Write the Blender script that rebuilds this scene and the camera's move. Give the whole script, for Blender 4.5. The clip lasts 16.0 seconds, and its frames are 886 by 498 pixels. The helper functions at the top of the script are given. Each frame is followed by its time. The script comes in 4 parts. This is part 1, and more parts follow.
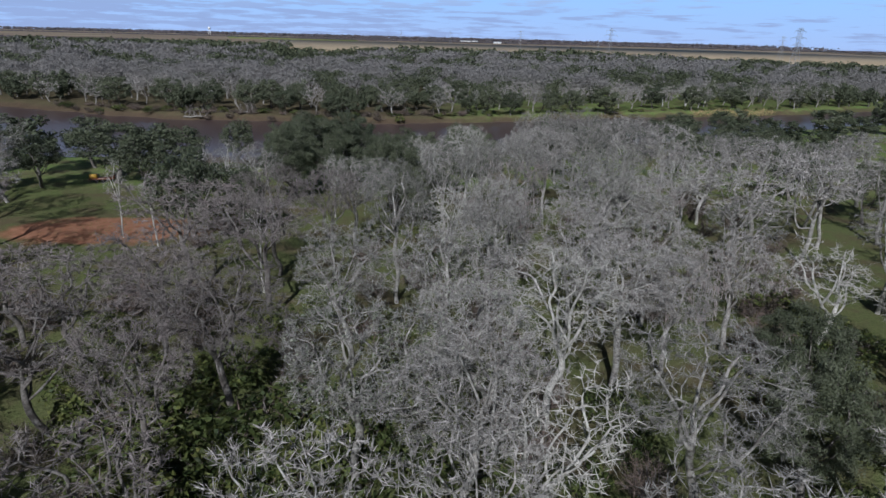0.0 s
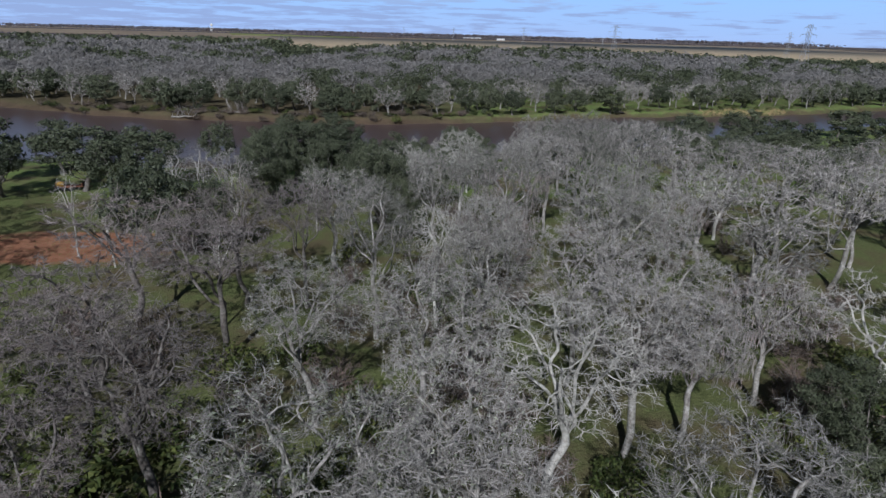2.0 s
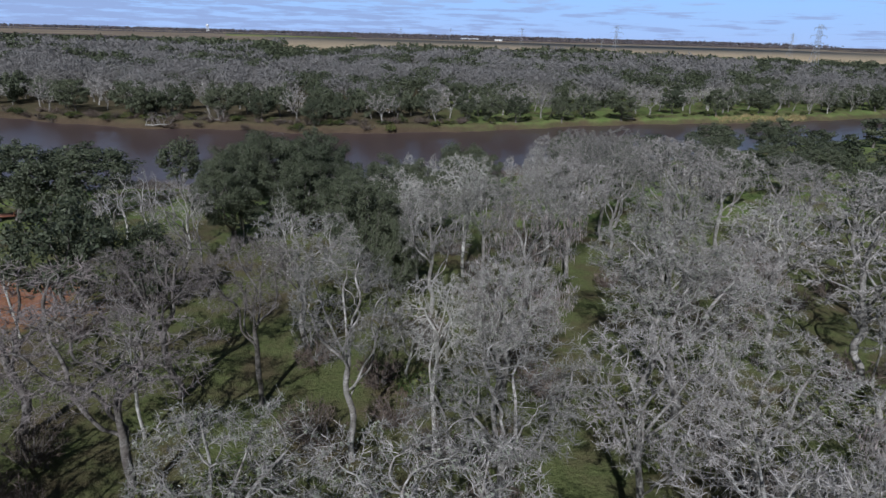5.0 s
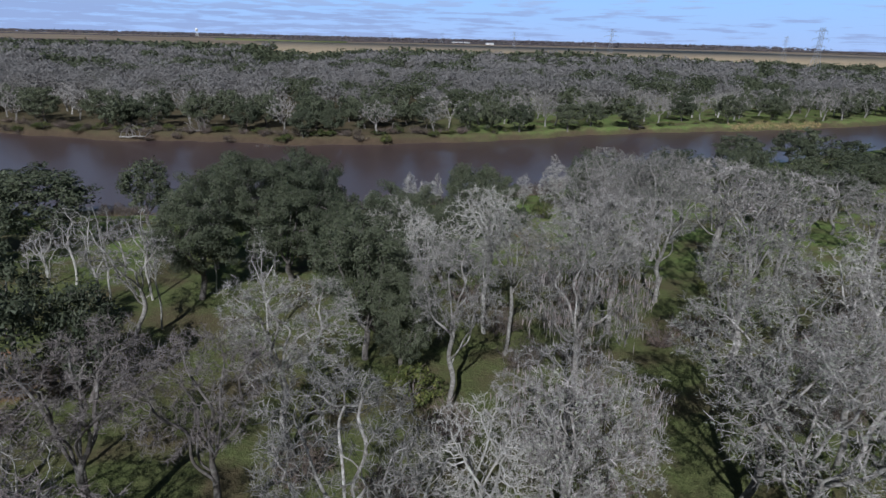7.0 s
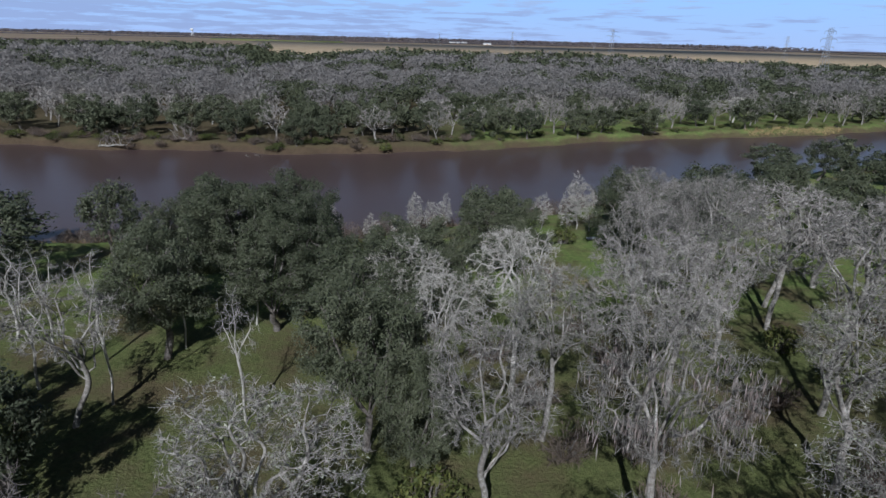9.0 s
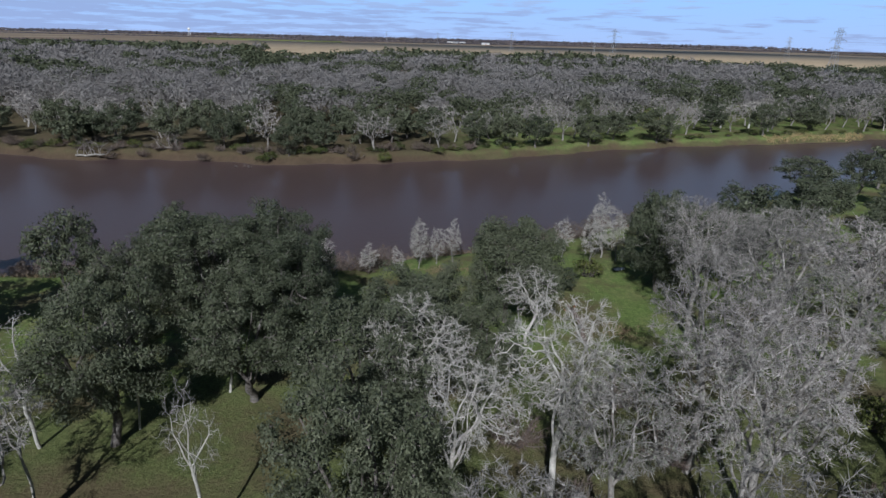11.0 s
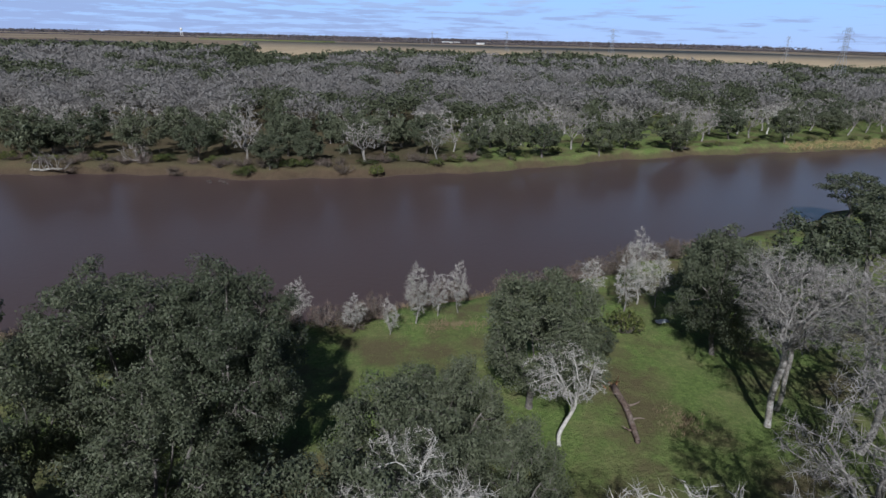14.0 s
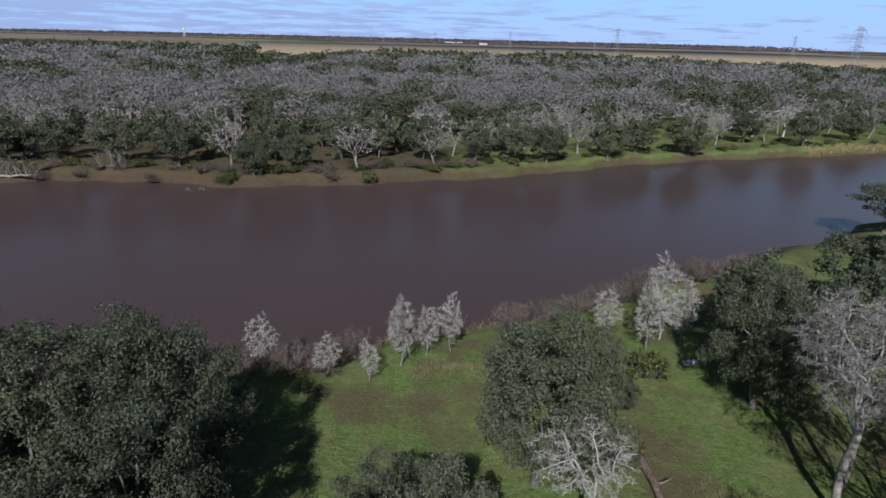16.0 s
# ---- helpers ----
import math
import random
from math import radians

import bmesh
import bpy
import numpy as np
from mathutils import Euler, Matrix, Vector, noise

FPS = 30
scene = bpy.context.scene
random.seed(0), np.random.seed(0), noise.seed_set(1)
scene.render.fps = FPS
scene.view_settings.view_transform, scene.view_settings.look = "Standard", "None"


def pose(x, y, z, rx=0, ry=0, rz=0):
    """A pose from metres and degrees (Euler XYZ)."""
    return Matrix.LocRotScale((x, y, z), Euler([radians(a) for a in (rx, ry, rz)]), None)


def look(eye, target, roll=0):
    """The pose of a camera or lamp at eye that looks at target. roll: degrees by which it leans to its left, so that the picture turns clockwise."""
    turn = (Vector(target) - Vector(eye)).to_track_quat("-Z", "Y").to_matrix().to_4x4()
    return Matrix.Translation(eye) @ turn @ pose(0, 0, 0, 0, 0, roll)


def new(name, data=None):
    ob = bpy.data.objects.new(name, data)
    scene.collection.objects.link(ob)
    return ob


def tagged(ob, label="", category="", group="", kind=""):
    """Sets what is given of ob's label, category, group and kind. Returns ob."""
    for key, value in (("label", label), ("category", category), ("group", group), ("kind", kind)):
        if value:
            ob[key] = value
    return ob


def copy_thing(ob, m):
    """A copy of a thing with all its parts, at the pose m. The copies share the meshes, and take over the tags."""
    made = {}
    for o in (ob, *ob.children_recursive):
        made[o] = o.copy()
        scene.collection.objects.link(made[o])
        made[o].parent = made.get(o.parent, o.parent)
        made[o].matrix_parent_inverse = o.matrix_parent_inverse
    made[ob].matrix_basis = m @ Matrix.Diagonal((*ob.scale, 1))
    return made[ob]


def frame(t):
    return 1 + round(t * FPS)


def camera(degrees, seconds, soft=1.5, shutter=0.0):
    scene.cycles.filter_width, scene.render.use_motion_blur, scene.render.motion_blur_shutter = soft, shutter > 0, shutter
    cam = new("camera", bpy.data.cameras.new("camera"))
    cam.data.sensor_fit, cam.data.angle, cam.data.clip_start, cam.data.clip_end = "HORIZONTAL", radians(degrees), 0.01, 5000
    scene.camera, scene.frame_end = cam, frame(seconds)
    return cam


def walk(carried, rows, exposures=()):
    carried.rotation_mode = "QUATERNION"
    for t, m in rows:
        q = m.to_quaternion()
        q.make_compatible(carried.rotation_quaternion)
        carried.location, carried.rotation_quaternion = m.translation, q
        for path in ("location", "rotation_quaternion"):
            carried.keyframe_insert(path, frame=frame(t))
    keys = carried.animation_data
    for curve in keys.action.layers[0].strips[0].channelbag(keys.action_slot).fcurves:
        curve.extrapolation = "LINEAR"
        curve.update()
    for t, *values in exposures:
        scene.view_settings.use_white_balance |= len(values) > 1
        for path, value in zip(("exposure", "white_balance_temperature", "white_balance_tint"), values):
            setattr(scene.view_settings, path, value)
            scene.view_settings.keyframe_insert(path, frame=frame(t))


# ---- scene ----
cam = camera(73.0, 16.0)
PATH = [
    (0, (-1.13, -10.043, 32.274), (-1.015, -8.163, 31.6), 1.5),
    (0.5, (-0.259, -7.639, 32.343), (-0.148, -5.76, 31.666), 1.5),
    (1, (0.372, -5.178, 32.406), (0.48, -3.3, 31.726), 1.5),
    (1.5, (0.904, -2.562, 32.363), (1.01, -0.685, 31.681), 1.5),
    (2, (1.278, 0.209, 32.274), (1.383, 2.085, 31.591), 1.5),
    (2.5, (1.604, 3.112, 32.187), (1.711, 4.988, 31.503), 1.5),
    (3, (1.82, 6.035, 32.217), (1.928, 7.912, 31.534), 1.5),
    (3.5, (1.89, 9.204, 32.209), (1.999, 11.081, 31.527), 1.5),
    (4, (1.98, 12.54, 32.301), (2.089, 14.416, 31.617), 1.5),
    (4.2, (1.972, 13.901, 32.315), (2.082, 15.777, 31.631), 1.5),
    (6.3, (0.677, 31.23, 32.146), (0.806, 33.109, 31.474), 1.5),
    (6.5, (0.34, 32.73, 32.169), (0.478, 34.609, 31.498), 1.4),
    (7, (-0.006, 36.597, 32.151), (0.134, 38.476, 31.481), 1.4),
    (7.5, (-0.378, 40.237, 32.186), (-0.235, 42.116, 31.516), 1.5),
    (8, (-0.71, 43.878, 32.303), (-0.567, 45.757, 31.633), 1.4),
    (8.5, (-0.998, 47.354, 32.416), (-0.851, 49.233, 31.746), 1.4),
    (9, (-1.154, 50.902, 32.426), (-1.004, 52.78, 31.756), 1.4),
    (9.2, (-1.214, 52.358, 32.411), (-1.065, 54.237, 31.74), 1.4),
    (11.3, (-2.025, 66.292, 32.969), (-1.864, 68.17, 32.298), 1.5),
    (11.5, (-2.273, 67.618, 32.958), (-2.105, 69.495, 32.288), 1.4),
    (12, (-2.361, 70.716, 33.047), (-2.191, 72.592, 32.376), 1.5),
    (12.5, (-2.268, 73.708, 33.071), (-2.098, 75.585, 32.401), 1.4),
    (13, (-2.093, 76.583, 33.035), (-1.92, 78.46, 32.365), 1.4),
    (13.5, (-1.765, 79.43, 33.0), (-1.591, 81.306, 32.33), 1.4),
    (14, (-1.314, 82.378, 32.913), (-1.141, 84.254, 32.242), 1.4),
    (14.5, (-0.835, 85.2, 32.701), (-0.665, 87.077, 32.031), 1.4),
    (15, (-0.235, 88.003, 32.525), (-0.07, 89.88, 31.854), 1.4),
    (15.5, (0.339, 90.603, 32.337), (0.504, 92.48, 31.665), 1.4),
    (16, (0.952, 93.445, 32.067), (1.116, 95.322, 31.397), 1.4),
]
walk(cam, [(t, look(eye, target, roll)) for t, eye, target, roll in PATH], ((0.0, -0.12, 5560, 10), (9.0, -0.10, 5580, 10), (16.0, 0.0, 5700, 10)))

# ---- world, sun, exposure ----
SUN_ELEV, SUN_AZ = 38.0, 193.0          # degrees; azimuth clockwise from +y, where the light comes from
world = bpy.data.worlds.new("world")
scene.world = world
world.use_nodes = True
wn = world.node_tree.nodes
sky = wn.new("ShaderNodeTexSky")
sky.sky_type, sky.sun_disc = "NISHITA", False
sky.sun_elevation, sky.sun_rotation = radians(SUN_ELEV), radians(SUN_AZ)
sky.air_density, sky.dust_density, sky.ozone_density = 1.0, 0.6, 1.5
world.node_tree.links.new(sky.outputs[0], wn["Background"].inputs[0])
wn["Background"].inputs[1].default_value = 0.023
sun = new("sun", bpy.data.lights.new("sun", "SUN"))
sun.data.energy, sun.data.angle, sun.data.color = 4.65, radians(0.6), (1.0, 0.955, 0.88)
az, el = radians(SUN_AZ), radians(SUN_ELEV)
sun_way = Vector((math.sin(az) * math.cos(el), math.cos(az) * math.cos(el), math.sin(el)))
sun.matrix_world = look(sun_way * 300, (0, 0, 0))


# ---- materials ----
def material(name, base, rough=0.8, spec=0.3, tint=(), scales=(), bump=0.0, island=0.0, thing=0.0, through_light=0.0, metal=0.0):
    """A rough surface: base mixed with the tints by noise of the given sizes in metres, varied by piece and by thing."""
    m = bpy.data.materials.new(name)
    m.use_nodes = True
    nt = m.node_tree
    n, ln = nt.nodes, nt.links
    bsdf = n["Principled BSDF"]
    bsdf.inputs["Roughness"].default_value = rough
    bsdf.inputs["Specular IOR Level"].default_value = spec
    bsdf.inputs["Metallic"].default_value = metal
    geo = n.new("ShaderNodeNewGeometry")
    col = n.new("ShaderNodeRGB").outputs[0]
    col.default_value = (*base, 1)
    relief = None
    for k, (c, size) in enumerate(zip(tint, scales)):
        tex = n.new("ShaderNodeTexNoise")
        tex.inputs["Scale"].default_value = 1.0 / size
        tex.inputs["Detail"].default_value = 5.0
        tex.inputs["Roughness"].default_value = 0.65
        ln.new(geo.outputs["Position"], tex.inputs["Vector"])
        ramp = n.new("ShaderNodeMapRange")
        ramp.inputs["From Min"].default_value, ramp.inputs["From Max"].default_value = 0.40, 0.64
        ln.new(tex.outputs["Fac"], ramp.inputs["Value"])
        mix = n.new("ShaderNodeMix")
        mix.data_type = "RGBA"
        ln.new(ramp.outputs["Result"], mix.inputs["Factor"])
        ln.new(col, mix.inputs["A"])
        mix.inputs["B"].default_value = (*c, 1)
        col = mix.outputs["Result"]
        relief = tex.outputs["Fac"]
    def vary(source, amount, col):
        hsv = n.new("ShaderNodeHueSaturation")
        rng = n.new("ShaderNodeMapRange")
        rng.inputs["To Min"].default_value, rng.inputs["To Max"].default_value = 1 - amount, 1 + amount
        ln.new(source, rng.inputs["Value"])
        ln.new(rng.outputs["Result"], hsv.inputs["Value"])
        hue = n.new("ShaderNodeMapRange")
        hue.inputs["To Min"].default_value, hue.inputs["To Max"].default_value = 0.5 + 0.05 * amount, 0.5 - 0.05 * amount
        ln.new(source, hue.inputs["Value"])
        ln.new(hue.outputs["Result"], hsv.inputs["Hue"])
        ln.new(col, hsv.inputs["Color"])
        return hsv.outputs["Color"]
    if island:
        col = vary(geo.outputs["Random Per Island"], island, col)
    if thing:
        col = vary(n.new("ShaderNodeObjectInfo").outputs["Random"], thing, col)
    ln.new(col, bsdf.inputs["Base Color"])
    if bump and relief:
        b = n.new("ShaderNodeBump")
        b.inputs["Strength"].default_value, b.inputs["Distance"].default_value = 0.6, bump
        ln.new(relief, b.inputs["Height"])
        ln.new(b.outputs["Normal"], bsdf.inputs["Normal"])
    if through_light:
        tr = n.new("ShaderNodeBsdfTranslucent")
        ln.new(col, tr.inputs["Color"])
        add = n.new("ShaderNodeMixShader")
        add.inputs[0].default_value = through_light
        ln.new(bsdf.outputs[0], add.inputs[1])
        ln.new(tr.outputs[0], add.inputs[2])
        ln.new(add.outputs[0], n["Material Output"].inputs["Surface"])
    return m


BARK = material("grey_bark", (0.26, 0.245, 0.225), 0.9, 0.1, ((0.45, 0.43, 0.405), (0.17, 0.15, 0.13)), (0.9, 0.25), 0.03, thing=0.15)
PALE_BARK = material("pale_bark", (0.37, 0.35, 0.32), 0.85, 0.15, ((0.30, 0.275, 0.245), (0.52, 0.50, 0.46)), (0.8, 0.25), 0.02, thing=0.1)
DARK_BARK = material("dark_bark", (0.15, 0.13, 0.115), 0.9, 0.1, ((0.24, 0.225, 0.21), (0.09, 0.078, 0.07)), (0.9, 0.25), 0.03, thing=0.15)
TWIG = material("bare_twigs", (0.255, 0.238, 0.224), 0.9, 0.1, ((0.35, 0.33, 0.312), (0.185, 0.172, 0.155)), (2.2, 0.6), island=0.45, thing=0.32)
PALE_TWIG = material("pale_twigs", (0.40, 0.38, 0.35), 0.9, 0.1, ((0.33, 0.31, 0.275),), (1.5,), island=0.25, thing=0.1)
DARK_TWIG = material("dark_twigs", (0.155, 0.130, 0.124), 0.9, 0.1, ((0.225, 0.20, 0.19),), (1.5,), island=0.25, thing=0.2)
BRUSH_TWIG = material("brush_twigs", (0.115, 0.088, 0.072), 0.9, 0.1, ((0.17, 0.135, 0.11),), (1.5,), island=0.3, thing=0.25)
MOSS = material("hanging_moss", (0.30, 0.265, 0.245), 0.95, 0.05, ((0.36, 0.33, 0.31), (0.29, 0.23, 0.215)), (1.2, 3.0), island=0.3, thing=0.12, through_light=0.2)
LICHEN = material("lichen_tufts", (0.22, 0.235, 0.175), 0.95, 0.05, ((0.33, 0.335, 0.275),), (1.6,), island=0.3, thing=0.2, through_light=0.15)
LEAF = material("live_oak_leaves", (0.086, 0.099, 0.058), 0.6, 0.28, ((0.125, 0.136, 0.086), (0.056, 0.066, 0.038)), (2.5, 0.8), island=0.25, thing=0.22, through_light=0.14)
BUSH_LEAF = material("bush_leaves", (0.085, 0.105, 0.028), 0.6, 0.3, ((0.13, 0.135, 0.04), (0.055, 0.075, 0.022)), (2.0, 0.7), island=0.35, thing=0.3, through_light=0.2)
DRY = material("dry_brush", (0.22, 0.16, 0.10), 0.9, 0.1, ((0.30, 0.23, 0.15),), (0.8,), island=0.3, thing=0.2)
GRASS_TUFT = material("grass_tufts", (0.11, 0.155, 0.042), 0.8, 0.15, ((0.19, 0.19, 0.08),), (3.0,), island=0.4, through_light=0.2)
REED = material("dry_reeds", (0.42, 0.32, 0.17), 0.9, 0.1, ((0.30, 0.24, 0.12),), (1.0,), island=0.3)
STEEL = material("galvanised_steel", (0.42, 0.44, 0.47), 0.5, 0.5, ((0.34, 0.35, 0.37),), (3.0,), metal=0.6)
WHITE = material("white_paint", (0.80, 0.80, 0.78), 0.6, 0.4, ((0.70, 0.69, 0.66),), (2.0,))
ROOF = material("grey_metal_roof", (0.55, 0.56, 0.58), 0.4, 0.5, ((0.45, 0.44, 0.43),), (2.0,))
RED_WALL = material("red_brick_wall", (0.30, 0.11, 0.07), 0.85, 0.2, ((0.24, 0.09, 0.06),), (1.0,))
FIELD = material("stubble_field", (0.31, 0.245, 0.175), 0.95, 0.05, ((0.26, 0.20, 0.13), (0.36, 0.295, 0.20)), (160.0, 25.0))
GREEN_FIELD = material("green_field", (0.13, 0.15, 0.055), 0.95, 0.05, ((0.17, 0.16, 0.07),), (120.0,))
BROWN_FIELD = material("brown_field", (0.20, 0.145, 0.105), 0.95, 0.05, ((0.16, 0.115, 0.085),), (140.0,))
FAR_LEAF = material("far_oak_leaves", (0.100, 0.114, 0.068), 0.7, 0.2, ((0.12, 0.132, 0.082), (0.070, 0.081, 0.046)), (30.0, 6.0), island=0.2, through_light=0.3)
FAR_TWIG = material("far_bare_twigs", (0.285, 0.268, 0.26), 0.95, 0.05, ((0.34, 0.322, 0.31), (0.24, 0.225, 0.215)), (40.0, 8.0), island=0.1, through_light=0.38)
FAR_BROWN = material("far_winter_trees", (0.098, 0.080, 0.082), 0.95, 0.05, ((0.066, 0.066, 0.074),), (120.0,), island=0.3)


def ground_material():
    """Grass with worn and dry patches, leaf litter, red bare soil beside the old pit and mud along the water."""
    m = bpy.data.materials.new("meadow_ground")
    m.use_nodes = True
    n, ln = m.node_tree.nodes, m.node_tree.links
    bsdf = n["Principled BSDF"]
    bsdf.inputs["Roughness"].default_value, bsdf.inputs["Specular IOR Level"].default_value = 0.95, 0.1
    geo = n.new("ShaderNodeNewGeometry")

    def noise_at(size, lo, hi, detail=6.0):
        tex = n.new("ShaderNodeTexNoise")
        tex.inputs["Scale"].default_value, tex.inputs["Detail"].default_value, tex.inputs["Roughness"].default_value = 1 / size, detail, 0.65
        ln.new(geo.outputs["Position"], tex.inputs["Vector"])
        ramp = n.new("ShaderNodeMapRange")
        ramp.inputs["From Min"].default_value, ramp.inputs["From Max"].default_value = lo, hi
        ln.new(tex.outputs["Fac"], ramp.inputs["Value"])
        return ramp.outputs["Result"], tex.outputs["Fac"]

    def mix(fac, a, b):
        x = n.new("ShaderNodeMix")
        x.data_type = "RGBA"
        ln.new(fac, x.inputs["Factor"])
        for key, c in (("A", a), ("B", b)):
            if isinstance(c, tuple):
                x.inputs[key].default_value = (*c, 1)
            else:
                ln.new(c, x.inputs[key])
        return x.outputs["Result"]

    def calc(op, a, b=0.0):
        x = n.new("ShaderNodeMath")
        x.operation = op
        for k, v in enumerate((a, b)):
            if isinstance(v, (int, float)):
                x.inputs[k].default_value = v
            else:
                ln.new(v, x.inputs[k])
        return x.outputs[0]

    blades, blade_raw = noise_at(0.35, 0.35, 0.68)
    patch, _ = noise_at(5.0, 0.45, 0.62)
    litter, _ = noise_at(9.0, 0.46, 0.62)
    col = mix(blades, (0.086, 0.130, 0.034), (0.19, 0.25, 0.074))
    col = mix(calc("MULTIPLY", patch, 0.55), col, (0.20, 0.185, 0.085))
    straw, _ = noise_at(0.22, 0.56, 0.70)
    col = mix(calc("MULTIPLY", straw, 0.55), col, (0.24, 0.22, 0.115))
    clump, _ = noise_at(1.1, 0.42, 0.62)
    col = mix(calc("MULTIPLY", clump, 0.45), col, (0.075, 0.105, 0.034))
    xyz = n.new("ShaderNodeSeparateXYZ")
    ln.new(geo.outputs["Position"], xyz.inputs[0])

    def ramp_of(value, lo, hi):
        r = n.new("ShaderNodeMapRange")
        r.inputs["From Min"].default_value, r.inputs["From Max"].default_value = lo, hi
        ln.new(value, r.inputs["Value"])
        return r.outputs["Result"]

    # fallen leaves and dull winter grass under the wood and on the scrubby end of the far bank
    scrub = calc("MULTIPLY", ramp_of(xyz.outputs["Y"], 225, 232), ramp_of(xyz.outputs["X"], 30, 5))
    under = calc("MAXIMUM", ramp_of(xyz.outputs["Y"], 128, 108), scrub)
    col = mix(calc("MULTIPLY", under, 0.75), col, mix(blades, (0.070, 0.078, 0.030), (0.125, 0.125, 0.055)))
    col = mix(calc("MULTIPLY", scrub, 0.75), col, mix(blades, (0.060, 0.043, 0.030), (0.105, 0.078, 0.052)))
    col = mix(calc("MULTIPLY", litter, 0.8), col, (0.11, 0.082, 0.05))
    _, edge = noise_at(7.0, 0, 1)
    dx = calc("DIVIDE", calc("ADD", xyz.outputs["X"], 52.0), 17.0)
    dy = calc("DIVIDE", calc("SUBTRACT", xyz.outputs["Y"], 88.0), 8.0)
    away = calc("ADD", calc("ADD", calc("MULTIPLY", dx, dx), calc("MULTIPLY", dy, dy)), calc("MULTIPLY", calc("SUBTRACT", edge, 0.5), 2.6))
    ramp = n.new("ShaderNodeMapRange")
    ramp.inputs["From Min"].default_value, ramp.inputs["From Max"].default_value = 1.1, 0.6
    ln.new(away, ramp.inputs["Value"])
    red, _ = noise_at(1.4, 0.35, 0.65)
    col = mix(ramp.outputs["Result"], col, mix(red, (0.24, 0.105, 0.058), (0.33, 0.17, 0.105)))
    _, shore = noise_at(2.5, 0, 1)
    low = n.new("ShaderNodeMapRange")
    low.inputs["From Min"].default_value, low.inputs["From Max"].default_value = -2.15, -2.42
    ln.new(calc("ADD", xyz.outputs["Z"], calc("MULTIPLY", calc("SUBTRACT", shore, 0.5), 0.7)), low.inputs["Value"])
    earth = n.new("ShaderNodeMapRange")
    earth.inputs["From Min"].default_value, earth.inputs["From Max"].default_value = -0.5, -1.2
    ln.new(calc("ADD", xyz.outputs["Z"], calc("MULTIPLY", calc("SUBTRACT", edge, 0.5), 2.6)), earth.inputs["Value"])
    col = mix(calc("MULTIPLY", earth.outputs["Result"], 0.65), col, mix(red, (0.062, 0.041, 0.030), (0.10, 0.068, 0.048)))
    mud, _ = noise_at(0.8, 0.35, 0.65)
    col = mix(low.outputs["Result"], col, mix(mud, (0.062, 0.046, 0.035), (0.098, 0.072, 0.054)))
    far = n.new("ShaderNodeMapRange")
    far.inputs["From Min"].default_value, far.inputs["From Max"].default_value = 480.0, 640.0
    ln.new(xyz.outputs["Y"], far.inputs["Value"])
    plain, _ = noise_at(260.0, 0.42, 0.6)
    col = mix(far.outputs["Result"], col, mix(plain, (0.17, 0.125, 0.09), (0.25, 0.20, 0.13)))
    ln.new(col, bsdf.inputs["Base Color"])
    b = n.new("ShaderNodeBump")
    b.inputs["Strength"].default_value, b.inputs["Distance"].default_value = 1.0, 0.22
    ln.new(blade_raw, b.inputs["Height"])
    ln.new(b.outputs["Normal"], bsdf.inputs["Normal"])
    return m


def water_material():
    """Brown silty river water, smooth with a faint ripple."""
    m = bpy.data.materials.new("silty_water")
    m.use_nodes = True
    n, ln = m.node_tree.nodes, m.node_tree.links
    bsdf = n["Principled BSDF"]
    geo = n.new("ShaderNodeNewGeometry")
    tex = n.new("ShaderNodeTexNoise")
    tex.inputs["Scale"].default_value, tex.inputs["Detail"].default_value = 0.04, 4.0
    ln.new(geo.outputs["Position"], tex.inputs["Vector"])
    mix = n.new("ShaderNodeMix")
    mix.data_type = "RGBA"
    ln.new(tex.outputs["Fac"], mix.inputs["Factor"])
    mix.inputs["A"].default_value, mix.inputs["B"].default_value = (0.066, 0.045, 0.043, 1), (0.077, 0.053, 0.051, 1)
    ln.new(mix.outputs["Result"], bsdf.inputs["Base Color"])
    bsdf.inputs["Roughness"].default_value = 0.28
    bsdf.inputs["IOR"].default_value = 1.333
    bsdf.inputs["Specular IOR Level"].default_value = 0.32
    wave = n.new("ShaderNodeTexNoise")
    wave.inputs["Scale"].default_value, wave.inputs["Detail"].default_value = 1.1, 4.0
    ln.new(geo.outputs["Position"], wave.inputs["Vector"])
    b = n.new("ShaderNodeBump")
    b.inputs["Strength"].default_value, b.inputs["Distance"].default_value = 0.35, 0.05
    ln.new(wave.outputs["Fac"], b.inputs["Height"])
    ln.new(b.outputs["Normal"], bsdf.inputs["Normal"])
    return m


